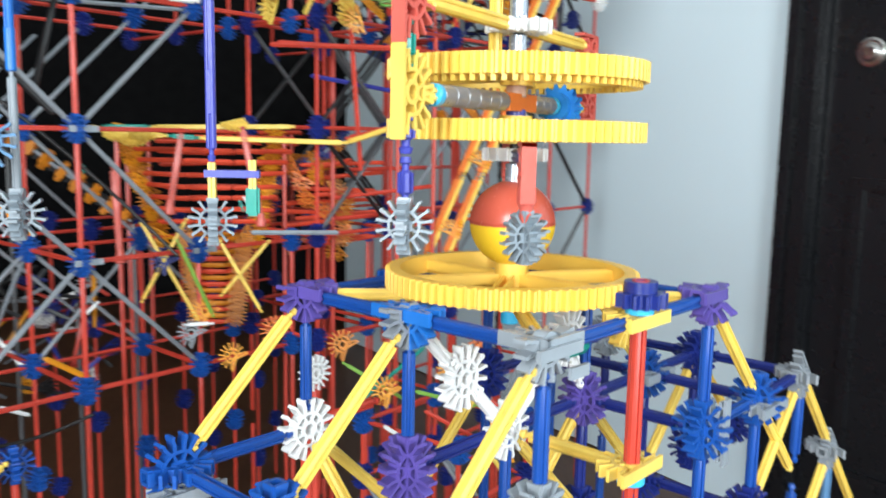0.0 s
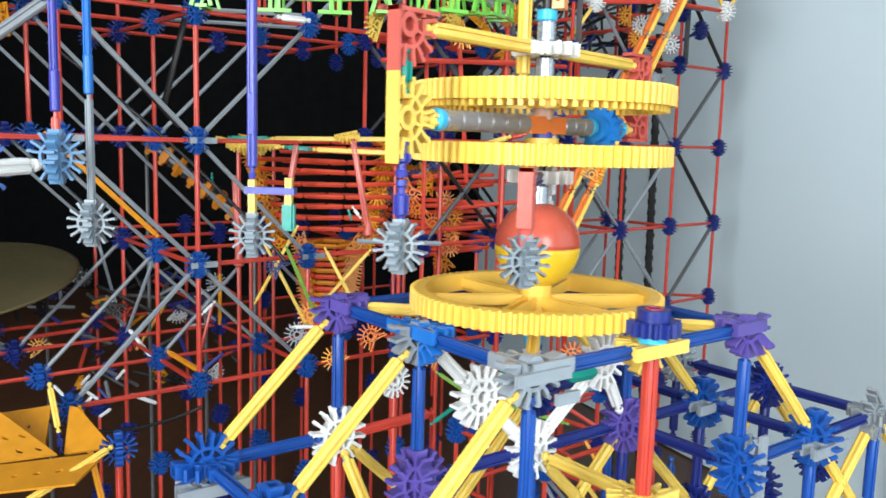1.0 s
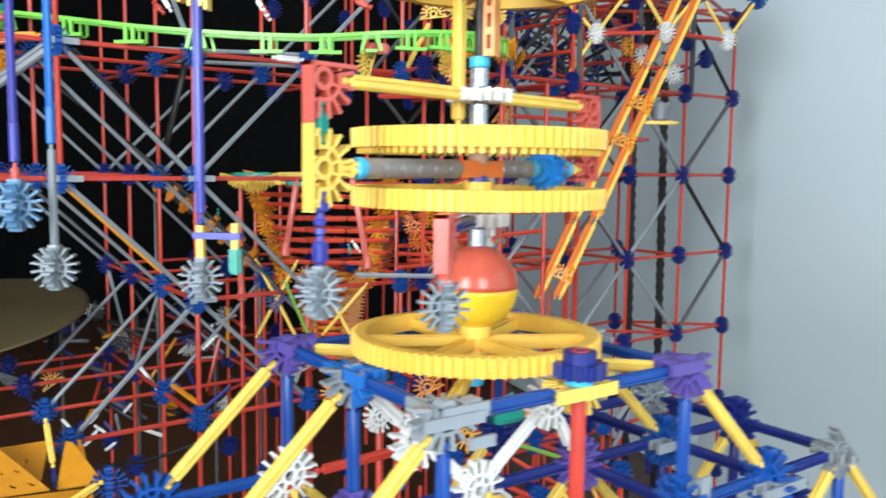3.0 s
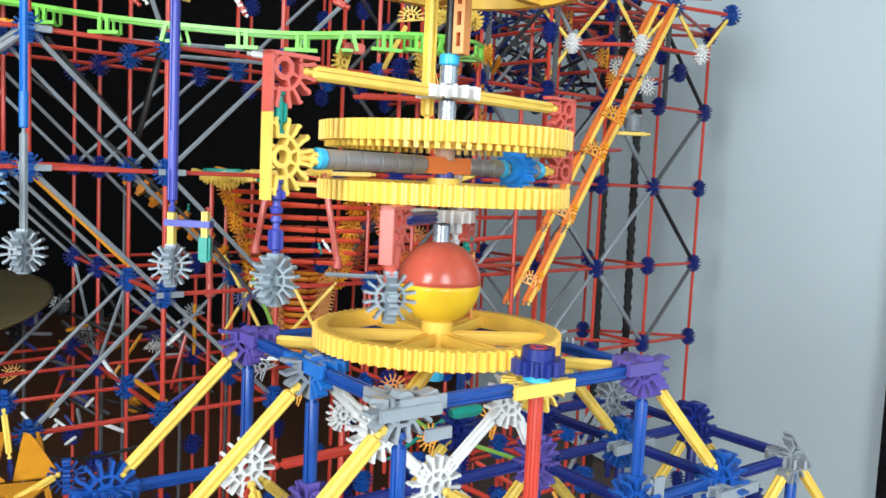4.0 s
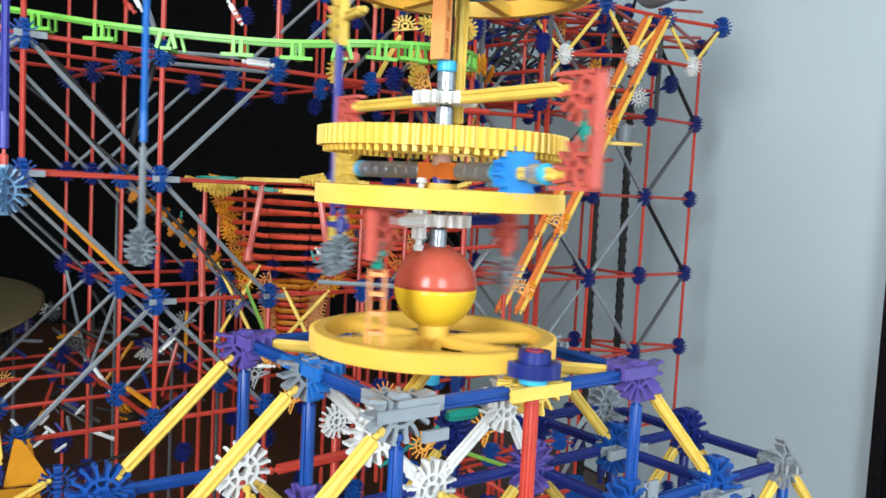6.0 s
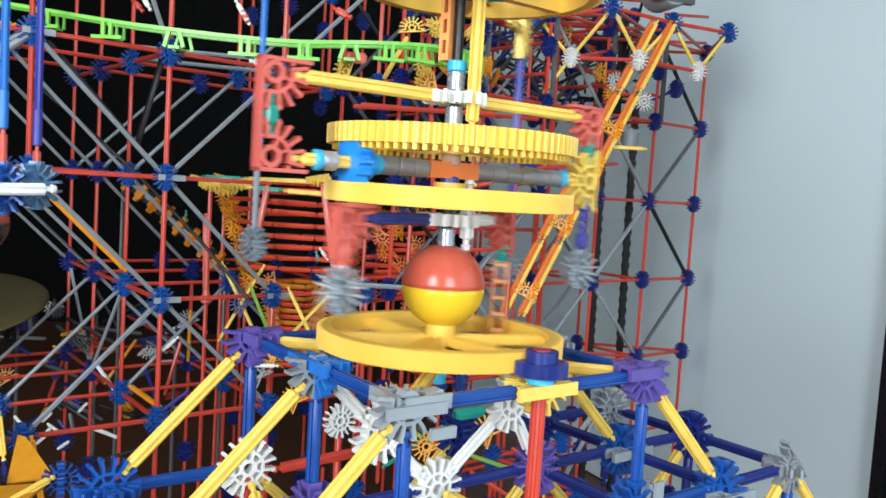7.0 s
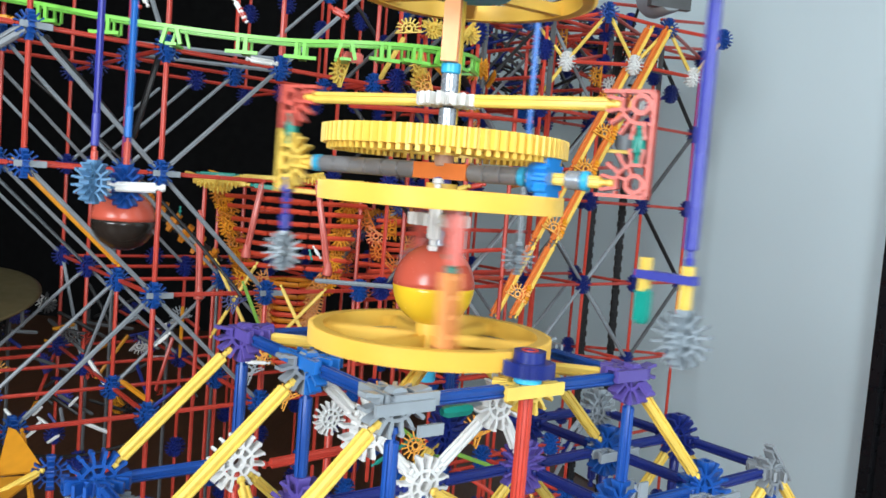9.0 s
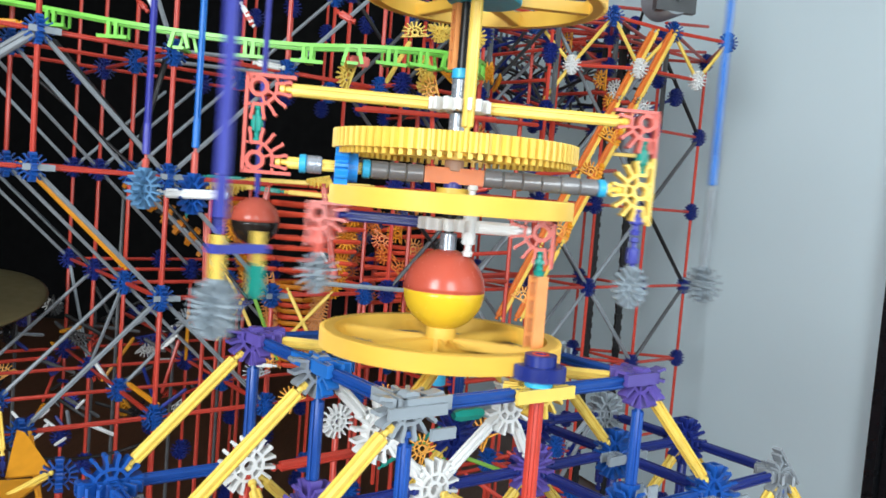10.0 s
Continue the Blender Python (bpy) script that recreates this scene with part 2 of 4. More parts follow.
def pinion(bm, teeth, r, h, hub, hubh, bore=.0032):
    n = teeth * 4
    rows = []
    for k in range(n):
        a = 2 * math.pi * k / n
        out = r if k % 4 in (1, 2) else r * .80
        c, s = math.cos(a), math.sin(a)
        rows.append([bm.verts.new((q * c, q * s, z)) for q, z in ((bore, -h), (out, -h), (out, h), (bore, h))])
    for k in range(n):
        a, b = rows[k], rows[(k + 1) % n]
        for i in range(4):
            bm.faces.new((a[i], a[(i + 1) % 4], b[(i + 1) % 4], b[i]))
    lathe(bm, [(bore, h), (hub, h - .0005), (hub, h + hubh), (bore, h + hubh)], 18, closed=True)
    return bm


def grid(i, j, k):
    """A place on the blue-rod grid of the front machine."""
    return Vector((.0014, .0075, .5980 + .0735 * k)) + U * (.0765 * i) + V * (.0765 * j)


TURN = radians(42.3)
U, V, Z = Vector((math.cos(TURN), math.sin(TURN), 0)), Vector((math.sin(TURN), -math.cos(TURN), 0)), Vector((0, 0, 1))

# ---- room ----
WALL = pose(.699, 1.061, 0, 0, 0, math.degrees(math.atan2(.864, -.503)))   # x runs along the pale wall from the door's edge


def slab(name, label, boxes, mat, m=None, category="wall"):
    bm = bmesh.new()
    for b in boxes:
        box(bm, *b)
    ob = part(name, bm, mat, None, label, m)
    return tagged(ob, label, category, "", "structure")


# the pale wall's local y axis points to the camera's side
slab("wall_east", "pale blue-grey painted wall behind the red tower", [(0, 1.66, -.12, 0, FLOOR, CEIL), (-.92, 0, -.12, 0, 2.03, CEIL), (-3.54, -.92, -.12, 0, FLOOR, CEIL)], PAINT, WALL)
slab("floor", "dark brown wooden floor under the models", [(-3.3, 3.0, -2.1, 3.4, FLOOR - .06, FLOOR - .004)], WOOD, None, "floor")
slab("ceiling", "plain white ceiling", [(-3.3, 3.0, -2.1, 3.4, CEIL, CEIL + .06)], PLASTER, None, "ceiling")
# these two walls carry the background's darkness in their colour
slab("wall_north", "far wall behind the models, coloured near-black as an unlit room", [(-3.3, 1.2, 3.25, 3.37, FLOOR, CEIL)], DARKWALL)
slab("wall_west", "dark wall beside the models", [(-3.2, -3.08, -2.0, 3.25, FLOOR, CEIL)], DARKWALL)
slab("wall_south", "white plaster wall with two window openings", [
    (-3.2, -1.4, -2.12, -2.0, FLOOR, CEIL), (-.5, .45, -2.12, -2.0, FLOOR, CEIL), (1.35, 2.9, -2.12, -2.0, FLOOR, CEIL),
    (-1.4, -.5, -2.12, -2.0, FLOOR, .47), (-1.4, -.5, -2.12, -2.0, 1.73, CEIL),
    (.45, 1.35, -2.12, -2.0, FLOOR, .47), (.45, 1.35, -2.12, -2.0, 1.73, CEIL)], PLASTER)
for n, x in (("window_1", -.95), ("window_2", .90)):
    bm = bmesh.new()
    for b in ((-.45, -.40, -.03, .03, .47, 1.73), (.40, .45, -.03, .03, .47, 1.73), (-.40, .40, -.03, .03, .47, .52), (-.40, .40, -.03, .03, 1.68, 1.73)):
        box(bm, *b)
    tagged(part(n, bm, WHITE, None, "white window frame in the plaster wall", pose(x, -2.06, 0)), "", "window", "", "structure")


def door():
    d = tagged(thing("door_1", "glossy black panelled door in a black frame", "door", WALL), kind="structure")
    bm = bmesh.new()
    for b in ((-.024, 0, -.10, .022, FLOOR, 2.03), (-.029, -.024, -.10, .012, FLOOR, 1.998), (-.060, -.029, -.10, .017, FLOOR, 1.998), (-.065, -.060, -.10, .006, FLOOR, 1.998), (-.92, -.855, -.10, .022, FLOOR, 2.03), (-.855, -.065, -.10, .022, 1.97, 2.03)):
        box(bm, *b)
    bmesh.ops.bevel(bm, geom=bm.edges, offset=.0022, segments=2, affect="EDGES")
    part("door_frame", bm, DOORM, d)
    bm = bmesh.new()
    box(bm, -.853, -.068, -.05, -.012, FLOOR + .005, 1.967)
    for x0, x1 in ((-.80, -.50), (-.42, -.13)):
        for z0, z1 in ((.08, .62), (.95, 1.85)):
            for a in ((x0, x1, z0, z0 + .02), (x0, x1, z1 - .02, z1), (x0, x0 + .02, z0 + .02, z1 - .02), (x1 - .02, x1, z0 + .02, z1 - .02)):
                box(bm, a[0], a[1], -.012, -.004, a[2], a[3])
    leaf = part("door_leaf", bm, DOORM, d)
    bm = bmesh.new()
    lathe(bm, [(.026, 0), (.026, .003), (.0235, .006), (.0175, .0045), (.0150, .0050), (.0145, .011), (.0125, .0125), (.004, .0120)], 40)
    part("lock_rose", mesh_of(bm, "rose", True), CHROME, leaf, "round chrome lock cover", Matrix.Translation((-.140, -.012, .833)) @ Matrix.Rotation(-math.pi / 2, 4, "X"))


door()


# ---- front machine: the planet model's base ----
def base_frame():
    f = thing("planet_model_base", "construction-toy tower base of blue rods with yellow braces", "toy frame")
    # top square: flat connectors carry the sides, upright halves the posts and braces
    up = .0022
    for p, d, arms, mat in (((-1, -1), V, (0, 1, 2), PLUM), ((1, 1), -V, (0, 1, 2), PLUM), ((-1, 1), U, (0, 1, 2), LGREY), ((1, -1), -U, (0, 1, 2), PLUM), ((-1, 0), V, range(5), SEA), ((1, 0), -V, range(5), LGREY), ((0, -1), -U, range(5), NODE)):
        star(f, grid(*p, 0) + Z * up, d, Z, mat, arms, "flat_connector")
    for p, mat in (((-1, -1), PLUM), ((1, 1), PLUM), ((-1, 1), LGREY), ((1, -1), PLUM), ((-1, 0), GREY), ((1, 0), LGREY), ((0, -1), NODE)):
        star(f, grid(*p, 0) + Z * up, U, V, mat, (-4, -3, -2, -1, 0), "upright_connector", back=0)
        if p == (-1, 1):
            continue
        star(f, grid(*p, 0) + Z * up, V, -U, mat if mat is not GREY else SEA, (-3, -2, -1), "upright_connector", back=0)
    nodes = {
        PLUM: [(-1, 0, -1), (1, 0, -1)],
        NODE: [(2, 1, -1), (1, 1, -1), (-2, 0, -1), (2, 0, -1)],
        LGREY: [(3, -1, -1), (-1, 1, -1)],
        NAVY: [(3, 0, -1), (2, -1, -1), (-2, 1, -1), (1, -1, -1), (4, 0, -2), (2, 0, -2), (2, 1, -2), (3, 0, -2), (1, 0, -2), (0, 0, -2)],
    }
    for mat, places in nodes.items():
        for p in places:
            cross(f, grid(*p), -47.7 if (p[0] + p[1]) % 2 else 42.3, mat)
    star(f, grid(-2, -1, -1), U, V, NODE, name="flat_connector")
    star(f, grid(-2, -1, -1), V, Z, NODE, range(-2, 3), "flat_connector", back=0)
    # grey clips slipped over the blue ones
    for p, dz in (((-2, -1, -1), -.010), ((2, 0, -1), 0), ((2, 1, -1), -.004)):
        star(f, grid(*p) + V * .006 + Z * dz, U, Z, LGREY, range(5), "grey_connector")
    star(f, grid(1, 1, -1) + V * .006 + U * .004, Z, -U, LGREY, range(5), "grey_connector")
    # the outermost corner: a slanting upright half and a lying one
    for p in ((3, 1, -1), (4, 1, -2)):
        star(f, grid(*p), U - Z, -V, GREY, range(5), "grey_connector")
        star(f, grid(*p), -V, Z, GREY, range(-1, 4), "grey_connector", back=0)
    rod(f, grid(4, 1, -2), grid(4, 1, -4), STEEL, "grey_post")
    # lower bearing of the drive post
    star(f, grid(0, 1, -1), U, Z, YEL, range(5), "yellow_connector")
    bm = bmesh.new()
    tube_mesh(bm, .0068, -.002, .002)
    part("collar", bm, CYAN, f, "cyan spacer ring", Matrix.Translation(grid(0, 1, -1) - Z * .0056))
    blue = [((-1, -1, 0), (-1, 0, 0)), ((-1, 0, 0), (-1, 1, 0)), ((-1, 1, 0), (0, 1, 0)), ((0, 1, 0), (1, 1, 0)),
            ((1, 1, 0), (1, 0, 0)), ((1, 0, 0), (1, -1, 0)), ((1, -1, 0), (0, -1, 0)), ((0, -1, 0), (-1, -1, 0))]
    blue += [((i, j, 0), (i, j, -1)) for i, j in ((-1, -1), (-1, 0), (-1, 1), (1, 1), (1, 0), (1, -1))]
    blue += [((-2, -1, -1), (-1, -1, -1)), ((-2, -1, -1), (-2, 0, -1)), ((-2, 0, -1), (-2, 1, -1)), ((1, 1, -1), (2, 1, -1)),
             ((2, 1, -1), (2, 1, -2)), ((3, 1, -1), (3, 1, -2)), ((1, 1, -1), (1, 1, -2))]
    for a, b in blue:
        rod(f, grid(*a), grid(*b), BLUE, "blue_rod")
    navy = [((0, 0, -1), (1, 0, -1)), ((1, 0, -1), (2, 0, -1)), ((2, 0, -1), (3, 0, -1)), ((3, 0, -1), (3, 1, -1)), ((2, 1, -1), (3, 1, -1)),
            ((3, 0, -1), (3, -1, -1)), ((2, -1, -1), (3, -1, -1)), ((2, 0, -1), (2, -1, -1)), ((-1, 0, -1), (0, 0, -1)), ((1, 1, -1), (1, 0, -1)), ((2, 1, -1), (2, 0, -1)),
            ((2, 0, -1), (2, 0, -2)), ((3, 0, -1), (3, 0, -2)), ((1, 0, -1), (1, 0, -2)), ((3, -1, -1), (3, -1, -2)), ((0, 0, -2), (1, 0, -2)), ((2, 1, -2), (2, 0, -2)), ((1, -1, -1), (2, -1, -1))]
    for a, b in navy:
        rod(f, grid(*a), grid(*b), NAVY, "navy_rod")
    yellow = [((-1, -1, 0), (-2, -1, -1)), ((-1, 0, 0), (-2, 0, -1)), ((-1, 1, 0), (-2, 1, -1)), ((1, 1, 0), (2, 1, -1)), ((1, 0, 0), (2, 0, -1)), ((1, -1, 0), (2, -1, -1)),
              ((3, 1, -1), (4, 1, -2)), ((3, 1, -1), (2, 1, -2)), ((3, 0, -1), (4, 0, -2)), ((3, 0, -1), (2, 0, -2)), ((1, 0, -1), (2, 0, -2)), ((1, 0, -1), (0, 0, -2)),
              ((2, 1, -1), (3, 1, -2)), ((-1, -1, 0), (0, 0, 0)), ((1, 1, 0), (0, 0, 0)), ((-1, 1, 0), (0, 0, 0)), ((-1, -1, -1), (0, -1, -2)), ((0, 0, -1), (1, 0, -2)), ((1, -1, -1), (0, -1, -2)),
              ((2, 1, -2), (3, 1, -3)), ((-1, -1, -1), (-1, 0, -2)), ((4, 1, -2), (3, 1, -3)), ((4, 1, -2), (5, 1, -3)), ((0, 0, -1), (0, 1, -1))]
    for a, b in yellow:
        rod(f, grid(*a), grid(*b), YEL, "yellow_brace")
    # white cross ties under the wheel
    for p in ((-1, -1, -1), (0, 0, -1), (.62, .07, -.40), (-.5, 0, -.5)):
        star(f, grid(*p), U, V, WHITE, name="white_connector")
    for a, b in (((-1, 0, 0), (-.5, 0, -.5)), ((-.5, 0, -.5), (0, 0, -1)), ((0, 0, -1), (.62, .07, -.40)), ((.62, .07, -.40), (1, 0, -1))):
        rod(f, grid(*a), grid(*b), WHITE, "white_rod")
    star(f, (-0.121, 0.34, 0.459), U, V, WHITE, name="white_connector")
    rod(f, (-0.121, 0.34, 0.459), (-0.121, 0.34, FLOOR), RED, "post")
    rod(f, (-0.122, 0.12, 0.485), (-0.065, 0.16, 0.491), RED, "red_rod", .0, 1.1)
    # drive post with its yellow bearing
    rod(f, grid(0, 1, .18), grid(0, 1, -2), RED, "red_axle", .0, 1.15)
    star(f, grid(0, 1, 0), U, Z, YEL, range(5), "yellow_connector")
    star(f, grid(0, 1, 0) + U * .022 - V * .020 - Z * .004, U, V, YEL, (-4, -3, -2, -1, 0), "yellow_connector", back=0)
    bm = bmesh.new()
    tube_mesh(bm, .0068, -.002, .002)
    part("collar", bm, CYAN, f, "cyan spacer ring", Matrix.Translation(grid(0, 1, 0) + Vector((0, 0, .0045))))
    star(f, grid(0, 0, 0), U, Z, WHITE, name="white_connector")
    bm = bmesh.new()
    tube_mesh(bm, .0048, .585, .618)
    part("bearing", bm, CYAN, f, "cyan bearing sleeve")
    # grey flat clips on the near corner
    for s, dz, w in ((-.010, 0.0, .0150), (.004, -.011, .0065)):
        bm = bmesh.new()
        box(bm, -w, w, -.001, .001, -.0025, .0025)
        part("clip_plate", bm, LGREY, f, "", Matrix.Translation(grid(-1, 1, 0) + U * (.010 + s) + V * .008 + Z * dz) @ Matrix.Rotation(TURN, 4, "Z"))
    # teal short rods and posts to the floor
    rod(f, grid(-.5, 1, -.27) + Vector((-.018, .004, .008)), grid(0, 1, -.27) + Vector((-.018, .004, .008)), TEAL, "teal_rod", detail=False)
    for i, j in ((-1, -1), (-2, -1), (-2, 1), (0, 0), (1, 1), (2, 0), (3, 1), (3, -1), (2, -1), (1, -1), (0, 1), (-1, 0), (-2, 0)):
        top = grid(i, j, -1 if (i, j) not in ((1, 1), (3, 1), (2, 0), (3, -1)) else -2)
        z = top.z
        while z > FLOOR + .02:
            nz = max(z - .148, FLOOR)
            rod(f, (top.x, top.y, z), (top.x, top.y, nz), RED if z < .4 or (i, j) in ((-1, -1), (2, 0)) else BLUE, "post", .006 if nz > FLOOR else .0)
            z = nz
    return f


base_frame()


# ---- the planet model's turning parts, about the axis x = y = 0 ----
def sun():
    b = thing("sun_ball", "glossy ball, red above and yellow below, on the wheel's axis", "ball", pose(0, 0, .6378))
    r = .0221
    for name, mat, a0, a1 in (("upper_half", BALLTOP, 0, 90), ("lower_half", BALLLOW, -90, 0)):
        bm = bmesh.new()
        prof = [(max(.0004, r * math.cos(radians(a0 + (a1 - a0) * k / 16))), r * math.sin(radians(a0 + (a1 - a0) * k / 16))) for k in range(17)]
        lathe(bm, prof, 48)
        me = mesh_of(bm, name, True)
        half = part(name, me, mat, b)
    bm = bmesh.new()
    lathe(bm, [(r * .995, -.0003), (r * 1.004, -.0002), (r * 1.004, .0002), (r * .995, .0003)], 48, closed=True)
    part("seam", bm, BALLTOP, half)
    return b


def shaft():
    s = thing("centre_shaft", "stacked grey, tan and blue sleeves on the upright shaft", "shaft")
    for z0, z1, r, mat in ((.6585, .6685, .0046, SILVER), (.6915, .6958, .0050, LILAC), (.7015, .7095, .0052, TAN), (.7195, .7325, .0047, SILVER), (.7405, .7505, .0047, SILVER), (.7505, .7560, .0052, CYAN)):
        bm = bmesh.new()
        tube_mesh(bm, r, z0, z1)
        part("sleeve", bm, mat, s)
    bm = bmesh.new()
    tube_mesh(bm, .0027, .62, 1.02)
    part("core", bm, BLACK, s)
    for k in range(4):
        bm = bmesh.new()
        box(bm, .0034, .0046, -.001, .001, .7190, .7235, Matrix.Rotation(k * math.pi / 2 + .5, 4, "Z"))
        part("claw", bm, WHITE, s)
    return s


def drive_pinion():
    g = thing("drive_pinion", "dark blue small gear that turns the yellow wheel", "gear", Matrix.Translation(grid(0, 1, 0) + Vector((0, 0, .0098))))
    d = part("toothed_disc", pinion(bmesh.new(), 14, .0128, .0034, .0078, .0052), NAVY, g)
    bm = bmesh.new()
    lathe(bm, [(.0032, .0086), (.0042, .0086), (.0042, .0090), (.0032, .0090)], 18, closed=True)
    part("axle_rim", bm, RED, d)
    return g


def cage():
    c = thing("turning_cage", "turning cage of yellow rods, red corners and a grey axle", "toy rotor")
    X = Vector((1, 0, 0))
    Y = Vector((0, 1, 0))
    top, low, R = .7365, .6990, .1046
    star(c, (0, 0, top), X, Z, WHITE, name="white_connector")
    for s in (-1, 1):
        rod(c, (0, 0, top), (s * R, 0, top), YEL, "yellow_rod", thick=1.05)
        # red quarter connectors: arms inwards and down
        star(c, (s * R, 0, top), X * -s, Y * s, LRED, (-2, -1, 0), "red_corner")
        rod(c, (s * R, 0, top), (s * R, 0, low), TEAL, "green_rod", .0085)
    # far end: a second red corner, near end: the yellow half connector
    star(c, (-R, 0, low), X, Y * -1, LRED, (0, 1, 2), "red_corner")
    star(c, (R, 0, low), Z * -1, Y, YEL, (0, 1, 2, 3, 4), "yellow_half_connector")
    # axle of short grey sleeves
    spans = [(-.0160, .0160, ORANGE, .0043, 1)]
    for k in range(3):
        spans.append((-.0160 - .0095 * (k + 1), -.0160 - .0095 * k, TUBE, .0047, 0))
    spans += [(-.0490, -.0445, CYAN, .0050, 0), (-.0780, -.0700, SILVER, .0047, 0), (-.0820, -.0780, CYAN, .0050, 0)]
    for k in range(6):
        spans.append((.0160 + .0107 * k, .0160 + .0107 * (k + 1), TUBE, .0047, 0))
    spans.append((.0802, .0850, CYAN, .0050, 0))
    turn = Matrix.Translation((0, 0, low)) @ Matrix.Rotation(math.pi / 2, 4, "Y")
    for a, b, mat, r, square in spans:
        bm = bmesh.new()
        if square:
            box(bm, -r, r, -r, r, a, b)
        else:
            tube_mesh(bm, r, a + .0001, b - .0001, 18)
        part("axle_sleeve", bm, mat, c, "", turn)
    rod(c, (-R, 0, low), (0, 0, low), YEL, "yellow_rod")
    rod(c, (0, 0, low), (R, 0, low), YEL, "yellow_rod")
    part("blue_gear", pinion(bmesh.new(), 14, .0128, .0034, .0078, .0052), BRIGHT, c, "bright blue pinion on the axle", Matrix.Translation((-.0600, 0, low)) @ Matrix.Rotation(math.pi / 2, 4, "Y"))
    # hanging planet at the yellow end
    rod(c, (R, 0, low), (R, 0, .6660), LILAC, "hanging_rod", .0085, 1.1)
    rod(c, (R, 0, .6800), (R, 0, .6460), LILAC, "hanging_rod", .0065, .95)
    cross(c, (R, 0, .6455), 20, PLANET, False, "planet_connector", size=.70)
    # the yellow and orange uprights that carry the top wheel round
    for a, mat, name, z0 in ((-72, YEL, "yellow_upright", .7185), (108, LORANGE, "orange_upright", .7560)):
        q = Vector((math.cos(radians(a)), math.sin(radians(a)), 0)) * .0115
        if mat is YEL:
            rod(c, q + Z * z0, q + Z * .86, mat, name, .0, 1.0)
        else:
            bm = bmesh.new()
            box(bm, -.0042, .0042, -.0030, -.0012, 0, .105)
            box(bm, -.0042, .0042, .0012, .0030, 0, .105)
            for k in range(10):
                box(bm, -.0042, .0042, -.0012, .0012, .0105 * k, .0105 * k + .0035)
            part(name, bm, mat, c, "", Matrix.Translation(q * .55 + Z * z0) @ Matrix.Rotation(radians(a + 90), 4, "Z"))
    return c


def inner_arm():
    b = thing("inner_arm", "turning arm with a grey planet and an orange weight", "toy rotor")
    X, Y = Vector((1, 0, 0)), Vector((0, 1, 0))
    z, R, W = .6730, .0740, .0505
    star(b, (0, 0, z), X, Z, WHITE, name="white_connector")
    rod(b, (0, 0, z), (R, 0, z), NAVY, "blue_rod")
    rod(b, (0, 0, z), (-W, 0, z), WHITE, "white_rod", .006, 1.1)
    for s, reach in ((-1, W), (1, R)):
        star(b, (s * reach, 0, z), X * -s, Y * s, LRED, (-2, -1, 0), "red_corner")
    rod(b, (-.012, .004, z + .022), (-.012, .004, z - .016), WHITE, "white_peg", .0, 1.1)
    bm = bmesh.new()
    lathe(bm, [(.0022, .6440), (.0030, .6450), (.0030, .6520), (.0041, .6545), (.0041, .6600), (.0026, .6625), (.0026, .6690), (.0016, .6700)], 16)
    part("red_hanger", bm, LRED, b, "", pose(R, 0, 0))
    cross(b, (R, 0, .6395), 30, PLANET, False, "planet_connector", size=.70)
    rod(b, (-W, 0, .6690), (-W, 0, .6460), TEAL, "teal_rod", .004, 1.2)
    bm = bmesh.new()
    box(bm, -.0036, .0036, -.0042, -.0030, .6085, .6500)
    box(bm, -.0036, .0036, .0030, .0042, .6085, .6500)
    for k in range(5):
        box(bm, -.0030, .0030, -.0031, .0031, .6085 + .0095 * k, .6105 + .0095 * k)
    part("orange_weight", bm, LORANGE, b, "", pose(-W, 0, 0, 0, 0, 42))
    return b


def top_wheel():
    w = thing("upper_spur_gear", "yellow spoked wheel high on the shaft", "wheel", pose(.009, 0, .7950))
    part("rim", gear_mesh(r=.0645, h=.0045), WHEELY, w)
    bm = bmesh.new()
    tube_mesh(bm, .020, -.004, .003)
    part("hub", bm, CYAN, w)
    for k in range(6):
        bm = bmesh.new()
        box(bm, .0195, .0575, -.003, .003, -.004, .002, Matrix.Rotation(k * math.pi / 3, 4, "Z"))
        part("spoke", bm, WHEELY, w)
    return w


def moon_pendulum():
    p = thing("forked_pendulum", "purple hanging rod with a forked grey planet and moon", "toy rotor")
    R = .152
    X, Y = Vector((1, 0, 0)), Vector((0, 1, 0))
    rod(p, (0, 0, .8000), (.105, 0, .8000), YEL, "arm")
    rod(p, (.105, 0, .8000), (R, 0, .8000), YEL, "arm", .006)
    star(p, (R, 0, .8000), Z, Y, YEL, (0, 1, 2, 3, 4), "yellow_half_connector")
    rod(p, (R, 0, .8000), (R, 0, .6610), LILAC, "hanging_rod", .006, .78)
    bm = bmesh.new()
    tube_mesh(bm, .0025, .690, .712)
    part("coupling", bm, LILAC, p, "", pose(R, 0, 0))
    bm = bmesh.new()
    box(bm, -.0235, .0035, -.003, .003, -.0018, .0018)
    fork = part("fork", bm, LILAC, p, "", pose(R, 0, .6610))
    for x, z0, z1 in ((R, .6400, .6665), (R - .0200, .6450, .6680)):
        bm = bmesh.new()
        for dx in (-.0010, .0010):
            box(bm, dx - .0008, dx + .0008, -.0020, .0020, z0, z1)
        box(bm, -.0010, .0010, -.0012, .0012, z0, z1)
        part("stub", bm, YEL, p, "", pose(x, 0, 0))
    bm = bmesh.new()
    box(bm, -.0034, .0034, -.0028, .0028, -.0075, .0075)
    bmesh.ops.bevel(bm, geom=bm.edges, offset=.0012, segments=2, affect="EDGES")
    part("moon", bm, TEAL, fork, "teal moon block", pose(-.0200, 0, -.0135))
    cross(p, (R, 0, .6370), 10, PLANET, False, "planet_connector", size=.72)
    return p


